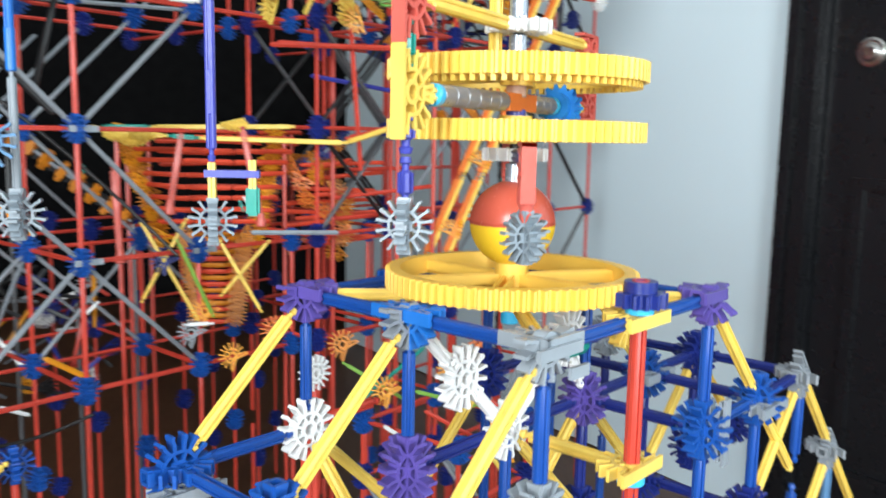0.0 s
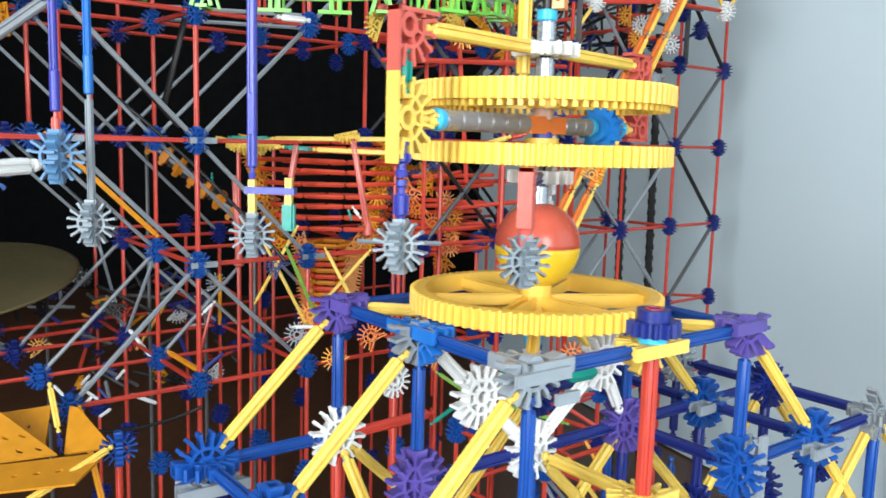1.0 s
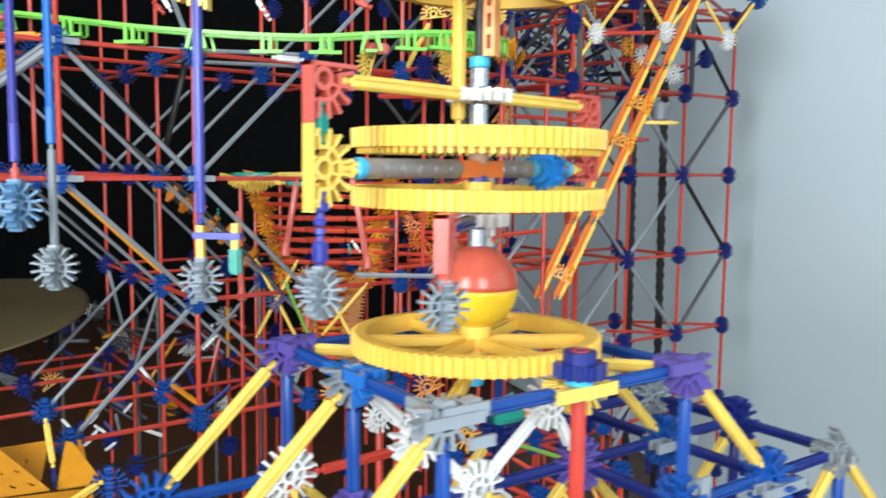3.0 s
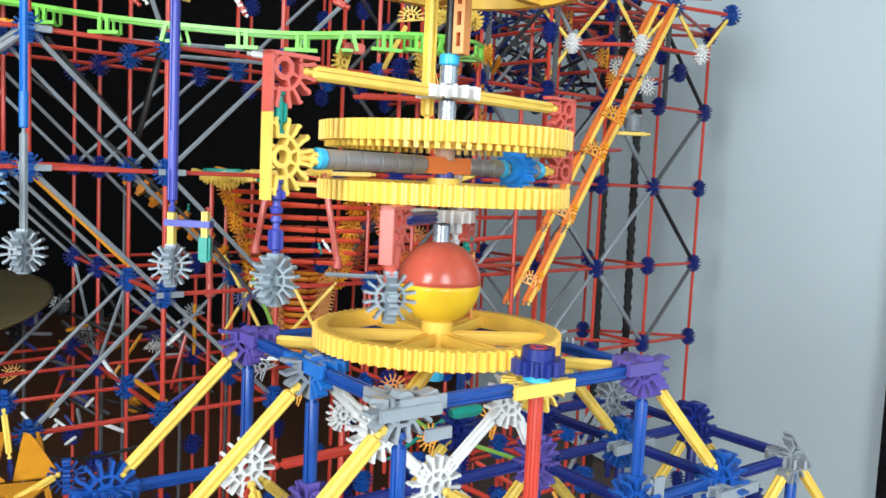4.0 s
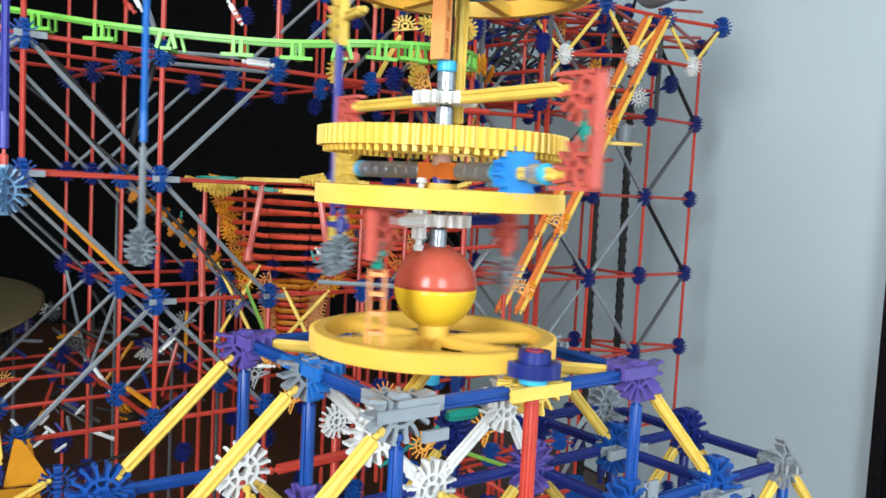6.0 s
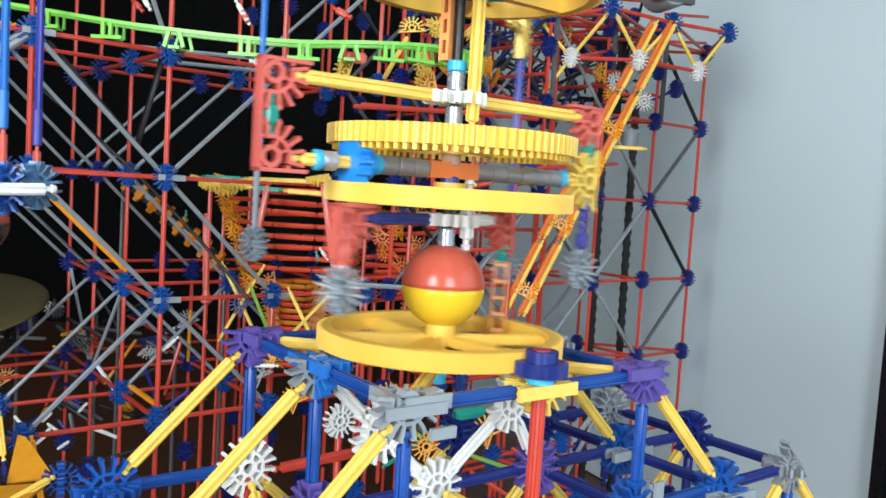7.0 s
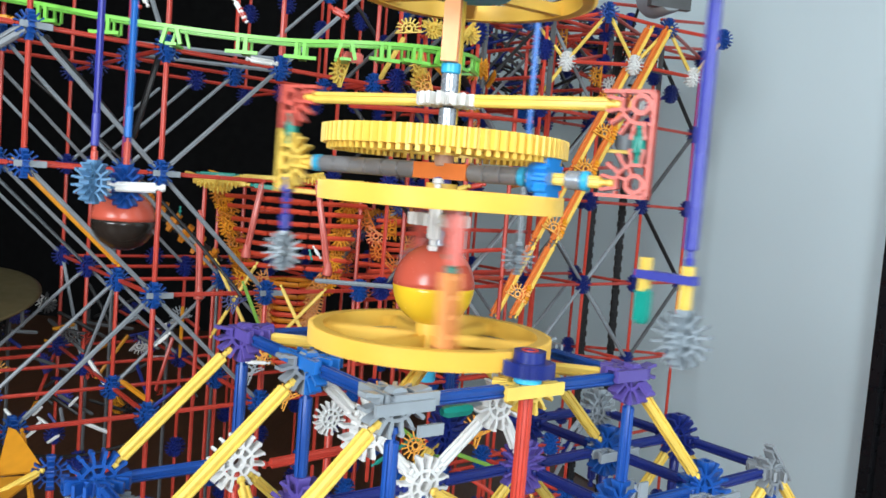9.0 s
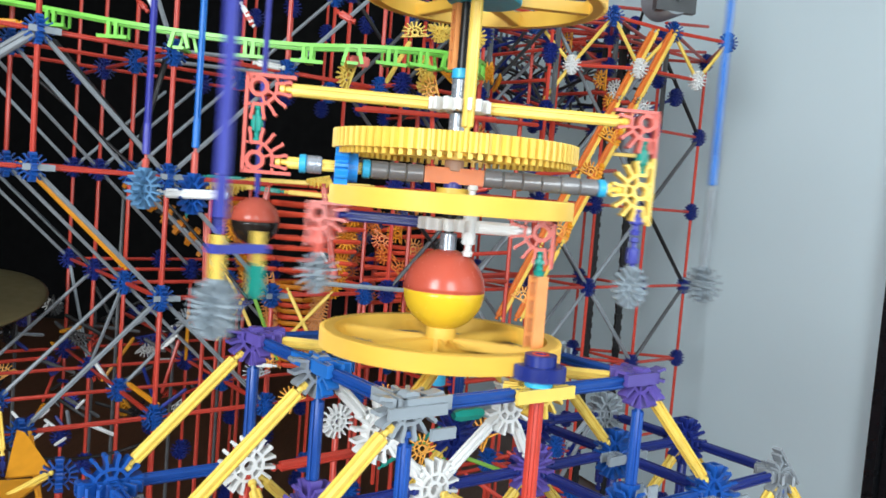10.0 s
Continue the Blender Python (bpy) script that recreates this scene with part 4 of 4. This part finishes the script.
# ---- ball funnel of red ribs and orange connectors ----
def funnel():
    f = thing("ribbed_funnel", "funnel of red ribs between curved chains of orange connectors", "toy funnel", pose(0, 0, 0.032))
    rng = random.Random(7)
    c0 = Vector((-.290, .80, 0))
    rows = 8
    for k in range(rows):
        t = k / (rows - 1)
        z = .640 - .120 * t
        w = .116 - .036 * t
        bow = .055 * (1 - .6 * t)
        for y0 in (0, .13 - .06 * t):
            pts = [c0 + Vector((w * (2 * s - 1), y0 + (bow if y0 else -bow) * math.sin(math.pi * s), z + (.008 if y0 else 0) + rng.uniform(-.002, .002))) for s in (0, .34, .66, 1)]
            for a, b in zip(pts, pts[1:]):
                rod(f, a, b, RIB, "rib", .001, 1.2, False)
    for sx in (-1, 1):
        for k in range(13):
            t = k / 12
            p = c0 + Vector((-.124 + .050 * t if sx < 0 else .088 - .030 * t, .01 * math.sin(k * 2), .648 - .150 * t))
            star(f, p, Vector((sx * .4, rng.uniform(-.5, .5), -1)), Vector((.5 + .6 * rng.random(), -1, rng.uniform(-.2, .5))), RUST if k % 3 else AMBER, range(-2, 3), "orange_connector", light=True)
            if k % 2 and sx > 0:
                star(f, c0 + Vector((.075 - .02 * t, .12, .648 - .150 * t)), Vector((1, 0, -1)), Vector((.8, -1, 0)), ORANGE, range(-2, 3), "orange_connector", light=True)
    for k in range(12):
        z = .600 - .0115 * k
        rod(f, (-.185 + rng.uniform(-.02, .02), .84, z), (-.075 + rng.uniform(-.03, .03), .88 + rng.uniform(-.02, .02), z + rng.uniform(-.012, .022)), RIB, "rib", .0, 1.15, False)
        star(f, (-.17 + rng.uniform(-.02, .07), .82, z), Vector((rng.uniform(-1, 1), 0, rng.uniform(-1, 1))), Vector((.3, -1, rng.uniform(-.4, .4))), RUST if k % 2 else ORANGE, range(-2, 3), "orange_connector")
    # narrower lower cage
    c1 = Vector((-.285, .79, 0))
    for k in range(14):
        t = k / 13
        z = .498 - .120 * t
        w = .036 - .012 * t
        pts = [c1 + Vector((w * math.cos(a), w * math.sin(a), z)) for a in (math.pi * q / 3 for q in range(7))]
        for a, b in zip(pts, pts[1:]):
            rod(f, a, b, RIB if k % 2 else RUST, "rib", .0005, 1.2, False)
    for sx in (-1, 1):
        for k in range(12):
            star(f, c1 + Vector((sx * (.040 - .0014 * k), -.012, .500 - .0105 * k)), Vector((sx, 0, -.5)), Vector((.6, -1, .2)), RUST, range(-2, 3), "orange_connector", light=True)
    # two uprights with bulging red ends
    for x0, z0, x1, z1 in ((-.312, .650, -.330, .545), (-.235, .655, -.212, .530), (-.40, .60, -.395, .48)):
        rod(f, (x0, .70, z0), (x1, .70, z1), LRED, "upright", .0, 1.35)
        bm = bmesh.new()
        lathe(bm, [(.004, .012), (.007, 0), (.007, -.006), (.003, -.008)], 12)
        part("foot", bm, LRED, f, "", pose(x1, .70, z1))
    # slanting chain of navy and orange connectors on the far side
    for k in range(8):
        p = Vector((-.215 + .016 * k, .86, .565 + .011 * k))
        star(f, p, Vector((1, 0, .7)), Vector((.9, -1, .3)), NAVY if k % 2 else RUST, range(8) if k % 2 else range(-2, 3), "chain_connector", light=True)
        rod(f, p, p + Vector((.016, 0, .011)), GREY, "chain_rod", .0, .8, False)
    for k in range(7):
        p = Vector((-.20 + .012 * k, .90, .60 + .004 * math.sin(k)))
        star(f, p, Vector((1, .2, .2)), Vector((rng.uniform(-1, 1), -.6, rng.uniform(.2, 1))), RUST, range(0, 5), "orange_connector", light=True)
    # legs
    for x in (-.41, -.19):
        for y in (.80, .92):
            rod(f, (x, y, .645), (x, y, FLOOR), RED, "leg", .0, 1.0, False)
    return f


funnel()


def conveyor():
    """A slanting black belt with orange clips along both edges."""
    f = thing("slanting_conveyor", "black slanting conveyor belt with orange clips on its edges", "toy track")
    p, q = Vector((-0.572, 0.8, 0.676)), Vector((-0.404, 0.8, 0.547))
    run = (q - p).length
    m = along(p, q)
    bm = bmesh.new()
    n = int(run / .013)
    lines = []
    for k in range(n * 2 + 1):
        z, w, h = -run / 2 + k * .0065, .0105 - .0025 * (k % 2), .0080 - .0020 * (k % 2)
        lines.append([bm.verts.new((x, y, z)) for x, y in ((-h, -w), (h, -w), (h, w), (-h, w))])
    for a, b in zip(lines, lines[1:]):
        for k in range(4):
            bm.faces.new((a[k], a[(k + 1) % 4], b[(k + 1) % 4], b[k]))
    bm.faces.new(lines[0]), bm.faces.new(lines[-1])
    part("belt", bm, BLACK, f, "", m)
    for k in range(1, n, 2):
        for s in (-1, 1):
            bm = bmesh.new()
            box(bm, -.008, .007, -.0060, .0060, -.0055, .0055)
            box(bm, .006, .015, -.004, .004, -.003, .003)
            box(bm, -.015, -.007, -.004, .003, -.004, .002)
            part("orange_clip", bm, RUST, f, "", m @ Matrix.Translation((.003 * s, .0135 * s, -run / 2 + k * .013 + .004 * s)) @ Matrix.Rotation(.5 * k, 4, "X"))
    for s in (-.012, .012):
        rod(f, p + Vector((0, s, .004)), q + Vector((0, s, .004)), GREY, "side_rail", .0, .9, False)
    rod(f, p, (p.x, p.y, FLOOR), DGREY, "leg", .0, .9, False)
    rod(f, q, (q.x, q.y, FLOOR), DGREY, "leg", .0, .9, False)
    return f


conveyor()


def rail():
    f = thing("feeder_rail", "pair of yellow and teal rods feeding the funnel", "toy track", pose(0, 0, 0.028))
    spans = [((-.395, .70, .647), (-.330, .70, .645), YEL), ((-.330, .70, .645), (-.290, .70, .643), TEAL), ((-.290, .70, .643), (-.10, .70, .640), YEL),
             ((-.424, .74, .655), (-.360, .74, .656), TEAL), ((-.360, .74, .656), (-.17, .74, .660), YEL), ((-.395, .70, .647), (-.44, .74, .655), YEL), ((-.10, .70, .640), (-.02, .66, .668), YEL), ((-.10, .71, .645), (.0, .66, .672), RED)]
    for p, q, mat in spans:
        rod(f, p, q, mat, "rail", .0, 1.1)
    for p in ((-.392, .70, .646), (-.375, .705, .640), (-.25, .74, .662), (-.36, .70, .648)):
        star(f, p, Vector((1, 0, -.2)), Vector((.1, -.5, 1)), YEL, range(-3, 2), "yellow_connector")
    rod(f, (-.395, .70, .647), (-.395, .70, FLOOR), RED, "leg", .0, 1.0, False)
    return f


rail()


# ---- yellow star clusters and braces by the green track ----
def clusters():
    f = thing("star_cluster", "bundle of yellow and orange connectors under the green track", "toy frame", pose(0, 0, 0.028))
    rng = random.Random(11)
    for c, s, mat, count in (((-.098, .66, .812), .012, YEL, 2), ((-.078, .66, .806), .014, AMBER, 2), ((-.019, .72, .832), .014, AMBER, 3), ((-.01, .80, .770), .030, RUST, 2), ((.06, .86, .700), .030, RUST, 2), ((-.030, .70, .885), .014, YEL, 2), ((-.088, .66, .878), .010, YEL, 2)):
        for k in range(count):
            p = Vector(c) + Vector([rng.uniform(-s, s) for _ in range(3)])
            star(f, p, Vector([rng.uniform(-1, 1) for _ in range(3)]), Vector((rng.uniform(-.9, .9), -1, rng.uniform(-.7, .7))), mat, range(0, 5), "connector", light=True)
    star(f, (-.182, .56, .793), Vector((.5, 0, 1)), Vector((.9, -1, .2)), YEL, range(0, 5), "connector")
    star(f, (-.118, .66, .867), Vector((1, 0, .5)), Vector((.8, -1, 0)), YEL, range(0, 5), "connector")
    for p, q, mat in (((-.152, .66, .797), (-.122, .66, .857), YEL), ((-.19, .70, .768), (.06, .86, .775), RED), ((-.20, .70, .765), (.0, .70, .765), RED),
                      ((-.02, .80, .745), (.12, .95, .745), RED), ((.06, .86, .70), (.2, 1.0, .72), RED), ((-.15, .75, .73), (.10, .95, .70), PURP), ((-.10, .70, .870), (-.08, .74, .60), RED), ((.03, .85, .80), (.03, .85, FLOOR), RED), ((-.03, .72, .815), (-.03, .72, FLOOR), RED), ((-.12, .78, .77), (-.12, .78, FLOOR), RED),
                      ((-.10, .80, .60), (.08, .98, .60), RED), ((-.12, .78, .53), (.10, 1.0, .535), RED), ((-.03, .72, .54), (.03, .85, .53), RED), ((-.12, .78, .56), (.03, .85, .575), RED), ((-.03, .72, .44), (.03, .85, .44), RED), ((-.222, .66, .524), (-.108, .70, .520), LGREY)):
        rod(f, p, q, mat, "rod", .002, 1.1, False)
    for k, (p, q, mat, th) in enumerate((((-.72, .47, .800), (-.585, .50, .815), LRED, 1.5), ((-.72, .47, .838), (-.60, .50, .840), LRED, 1.3), ((-.70, .48, .815), (-.56, .50, .818), AMBER, 1.6), ((-.66, .50, .795), (-.645, .50, .835), TEAL, 1.6), ((-.61, .47, .850), (-.60, .47, .820), WHITE, 1.1),
                                         ((-.640, .46, .858), (-.60, .49, .850), TEAL, 1.5), ((-.335, .60, .880), (-.315, .60, .850), WHITE, 1.0), ((-.325, .60, .868), (-.318, .60, .852), RED, 1.3), ((-.46, .60, .885), (-.445, .60, .862), WHITE, 1.0), ((-.215, .62, .880), (-.19, .62, .868), RED, 1.5), ((-.47, .60, .875), (-.455, .60, .860), RED, 1.2), ((-.30, .56, .800), (-.26, .56, .796), WHITE, 1.2))):
        rod(f, p, q, mat, "rod", .0, th)
    for k in range(6):
        star(f, Vector((-.67 + .017 * k, .47, .775 + .006 * (k % 2))), Vector((0, 0, 1)), Vector((1, -.4, .2)), AMBER, range(5), "connector")
    bm = bmesh.new()
    box(bm, -.012, .012, -.008, .008, -.006, .006)
    bmesh.ops.bevel(bm, geom=bm.edges, offset=.002, segments=2, affect="EDGES")
    part("red_block", bm, LRED, f, "", pose(-.166, .545, .808, 10, 0, 20))
    return f


clusters()


# ---- bronze disc, orange hopper and machine parts by the floor ----
def disc():
    f = thing("bronze_disc", "dull olive-bronze round metal disc with a worn rim", "cymbal", Matrix.Translation((-.786, .63, .484)) @ Matrix.Rotation(radians(11), 4, "X"))
    bm = bmesh.new()
    R = .172
    lathe(bm, [(.004, .012), (.030, .011), (.042, .004), (.09, .001), (R * .97, -.004), (R, -.0055), (R, -.0075), (R * .97, -.0065), (.09, -.002), (.03, .0), (.004, .001)], 64)
    part("plate", mesh_of(bm, "plate", True), BRONZE, f)
    bm = bmesh.new()
    tube_mesh(bm, .003, -.45, .018)
    part("stand", bm, BLACK, f)
    return f


disc()


def hopper():
    f = thing("orange_hopper", "orange perforated plastic hopper tray", "tray")

    def panel(name, corners, nx, ny, holes):
        """A thin sheet over four corners, pierced in the given rows."""
        c = [Vector(p) for p in corners]
        up = (c[1] - c[0]).cross(c[3] - c[0]).normalized() * .0011
        bm = bmesh.new()

        def at(u, v, s):
            return bm.verts.new((c[0] * (1 - u) + c[1] * u) * (1 - v) + (c[3] * (1 - u) + c[2] * u) * v + up * s)
        for i in range(nx):
            for j in range(ny):
                u, v, ring = (i + .5) / nx, (j + .5) / ny, ((1, 1), (0, 1), (-1, 1), (-1, 0), (-1, -1), (0, -1), (1, -1), (1, 0))
                r = .17 if j in holes and (i + j) % 4 else .0
                sides = []
                for s in (1, -1):
                    vo = [at(u + a / nx / 2, v + b / ny / 2, s) for a, b in ring]
                    vi = [at(u + r * math.cos(math.pi / 4 * (k + 1)) / nx, v + r * math.sin(math.pi / 4 * (k + 1)) / ny, s) for k in range(8)] if r else None
                    sides.append((vo, vi))
                    if r:
                        for k in range(8):
                            bm.faces.new((vo[k], vo[(k + 1) % 8], vi[(k + 1) % 8], vi[k]))
                    else:
                        bm.faces.new(vo)
                if r:
                    for k in range(8):
                        bm.faces.new((sides[0][1][k], sides[0][1][(k + 1) % 8], sides[1][1][(k + 1) % 8], sides[1][1][k]))
        rim = [[at(u, v, s) for u, v in ((0, 0), (1, 0), (1, 1), (0, 1))] for s in (1, -1)]
        for k in range(4):
            bm.faces.new((rim[0][k], rim[0][(k + 1) % 4], rim[1][(k + 1) % 4], rim[1][k]))
        bmesh.ops.remove_doubles(bm, verts=bm.verts, dist=.00001)
        part(name, bm, TRAY, f)
    panel("slope_panel", [(-0.534, 0.226, 0.385), (-0.429, 0.282, 0.388), (-0.541, 0.331, 0.425), (-0.61, 0.32, 0.419)], 7, 5, (0, 1, 2, 3, 4))
    panel("front_lip", [(-0.504, 0.189, 0.378), (-0.382, 0.228, 0.385), (-0.384, 0.289, 0.39), (-0.531, 0.222, 0.385)], 8, 3, (1,))
    panel("back_panel", [(-0.519, 0.328, 0.373), (-0.467, 0.327, 0.377), (-0.489, 0.377, 0.401), (-0.544, 0.367, 0.392)], 4, 3, (1,))
    panel("side_panel", [(-0.43, 0.297, 0.382), (-0.379, 0.291, 0.395), (-0.44, 0.344, 0.412), (-0.454, 0.352, 0.411)], 2, 2, ())
    rod(f, (-.378, .288, .397), (-.420, .210, .372), YEL, "yellow_rod", .0, 1.0)
    rod(f, (-0.47, 0.343, 0.437), (-0.449, 0.321, 0.394), YEL, "yellow_rod", .0, .9)
    rod(f, (-0.449, 0.321, 0.394), (-0.441, 0.31, 0.378), NAVY, "navy_rod", .0, .9)
    cross(f, (-.376, .296, .392), 30, BLUE)
    for x, y, z in ((-.530, .235, .384), (-.376, .296, .385)):
        rod(f, (x, y, z), (x, y, FLOOR), RED, "leg", .0)
    return f


hopper()


def floor_clutter():
    f = thing("machine_parts", "jumble of dark and orange pieces low in the lattice", "toy frame", pose(0, 0, 0.03))
    rng = random.Random(3)
    mats = [NAVY, DGREY, AMBER, WHITE, RED, GREY, BLACK, LILAC]
    for k in range(70):
        p = Vector((rng.uniform(-.80, -.48), rng.uniform(.72, 1.02), rng.uniform(.25, .42)))
        d = Vector((rng.uniform(-1, 1), rng.uniform(-.4, .4), rng.uniform(-.8, .8))).normalized() * rng.choice((.02, .03, .045))
        mat = rng.choice(mats)
        if k % 3:
            rod(f, p - d, p + d, mat, "rod", .0, 1.0, False)
        else:
            star(f, p, d, Vector((rng.uniform(-.6, .6), -1, rng.uniform(-.4, .4))), mat, range(0, 5), "connector", light=True)
    for k in range(16):
        p = Vector((rng.uniform(-0.629, -0.554), rng.uniform(.58, .70), rng.uniform(0.275, 0.346)))
        d = Vector((rng.choice((-1, 1)) * rng.uniform(.5, 1), 0, rng.uniform(.4, 1))).normalized() * .010
        rod(f, p - d, p + d, (WHITE, WHITE, BLACK, NAVY)[k % 4], "short_rod", .0, .75, False)
    for k in range(3):
        x = -.80 + k * .14
        rod(f, (x, .9, .42 - .01 * (k % 3)), (x, .9, FLOOR), DGREY, "post", .0, 1.0, False)
    # teal caps, white sleeves, green stays and small yellow crossings
    for p, q, mat in (((-.47, .80, .60), (-.47, .80, .585), TEAL), ((-.235, .70, .565), (-.222, .70, .548), WHITE), ((-.24, .70, .56), (-.235, .70, .545), TEAL), ((-.30, .62, .41), (-.262, .62, .412), WHITE), ((-.42, .62, .42), (-.40, .62, .44), WHITE),
                      ((-.36, .66, .54), (-.285, .66, .40), YEL), ((-.30, .66, .54), (-.36, .66, .43), YEL), ((-.30, .60, .52), (-.262, .62, .42), OLIVE), ((-.25, .60, .52), (-.20, .60, .43), YEL), ((-.19, .60, .52), (-.25, .60, .45), YEL), ((-.10, .55, .38), (-.02, .55, .33), OLIVE), ((-.02, .5, .36), (.06, .5, .34), OLIVE), ((.0, .55, .40), (-.1, .5, .33), TEAL)):
        rod(f, p, q, mat, "rod", .0, .72)
    for p, mat in (((-.33, .66, .485), NAVY), ((-.275, .63, .425), AMBER), ((-.29, .62, .40), GREY), ((-.24, .62, .37), AMBER), ((-.18, .55, .42), ORANGE), ((-.10, .52, .41), RUST), ((-.05, .5, .36), AMBER), ((.02, .45, .40), AMBER), ((.06, .5, .42), ORANGE)):
        star(f, p, Vector((1, .3, .5)), Vector((.2, -1, .2)), mat, range(0, 6), "connector", light=True)
    return f


floor_clutter()


# ---- what moves ----
def motions():
    def spin(ob, rows, base=None):
        base = base or ob.matrix_world.copy()
        walk(ob, [(t, base @ Matrix.Rotation(radians(a), 4, "Z")) for t, a in rows])

    cage_rows = [(0, 235), (3.2, 235), (3.8, 234), (4.1, 231), (4.3, 228), (4.5, 223), (4.7, 216), (4.9, 207), (5.1, 195), (5.3, 184), (5.5, 172), (5.7, 155), (6.0, 131), (6.3, 107), (6.55, 84), (6.8, 61),
                 (6.9, 52), (7.0, 43), (7.1, 34), (7.2, 23), (7.3, 12), (7.4, 1), (7.5, -10), (7.6, -25), (7.7, -38), (7.8, -48), (7.9, -58), (8.0, -71), (8.1, -84), (8.2, -98), (8.3, -111), (8.4, -123), (8.5, -135), (8.6, -148),
                 (8.7, -161), (8.8, -176), (8.9, -190), (9.0, -204), (9.1, -216), (9.2, -230), (9.3, -244), (9.4, -261), (9.5, -277), (9.6, -292), (9.7, -306), (9.8, -320), (9.9, -334), (10.0, -347)]
    spin(CAGE, cage_rows)
    spin(WHEEL, cage_rows)
    arm_rows = [(0, 264), (3.2, 264), (3.8, 262), (4.1, 256), (4.3, 249), (4.5, 237), (4.7, 223), (4.9, 209), (5.1, 194), (5.3, 172), (5.5, 145), (5.6, 128), (5.7, 111), (6.0, 61), (6.3, 9), (6.55, -37), (6.8, -84),
                (6.9, -105), (7.0, -125), (7.1, -143), (7.2, -160), (7.3, -181), (7.4, -205), (7.5, -232), (7.6, -256), (7.7, -274), (7.8, -292), (7.9, -312), (8.0, -338), (8.1, -368), (8.2, -398), (8.3, -430), (8.4, -457), (8.5, -484),
                (8.6, -512), (8.7, -537), (8.8, -562), (8.9, -589), (9.0, -616), (9.1, -638), (9.2, -660), (9.3, -685), (9.4, -713), (9.5, -747), (9.6, -785), (9.7, -814), (9.8, -842), (9.9, -872), (10.0, -908)]
    spin(ARM, arm_rows)
    fork_rows = [(0, 179), (3.2, 179), (4.0, 176), (4.5, 172), (5.0, 163), (5.5, 144), (6.0, 124), (6.5, 102), (7.0, 78), (7.5, 53), (7.8, 36), (8.0, 21), (8.2, 7), (8.4, -8), (8.6, -19), (8.8, -30), (9.0, -43), (9.2, -57), (9.4, -73), (9.6, -89), (9.8, -104), (10.0, -122)]
    spin(FORK, fork_rows)
    # the outer planets are geared down from the fork
    for planet, rest, ratio in ((P2, 172.5, .418), (P4, 179.5, .093)):
        spin(planet, [(t, rest - ratio * (179 - a)) for t, a in fork_rows])
    spin(P3, [(0, 203), (3.2, 203), (4.5, 201), (5.5, 193), (6.3, 184), (7.0, 176.5), (7.5, 171), (8.0, 164), (8.5, 158.5), (9.0, 153), (9.5, 147), (10.0, 142.5)])
    walk(BALL, [(t, pose(x, y, .6490, 0, 0, math.degrees(math.atan2(-y, -x)))) for t, x, y in ((0, -.46, .03), (3.2, -.46, .03), (4.5, -.44, .035), (5.5, -.38, .045), (6.5, -.33, .055), (7.5, -.292, .070), (8.3, -.268, .090), (9.0, -.240, .135), (10.0, -.204, .305))])
    # the wheel and the lower ring gear run up to speed once the drive starts
    rows, a, t = [(0, 0), (3.2, 0)], 0.0, 3.8
    while t < 10.001:
        rows.append((round(t, 1), a))
        rate = min(430, max(0, (t - 4.5) * 330))
        a -= rate * .1
        t += .1
    rows[-1] = (10.0, rows[-1][1])
    spin(LOW_WHEEL, rows)
    spin(LOW_GEAR, rows)
    # the pinion turns the other way; steps stay under a right angle
    spin(PINION, [(t, -b * 1.9) for t, b in rows])


motions()
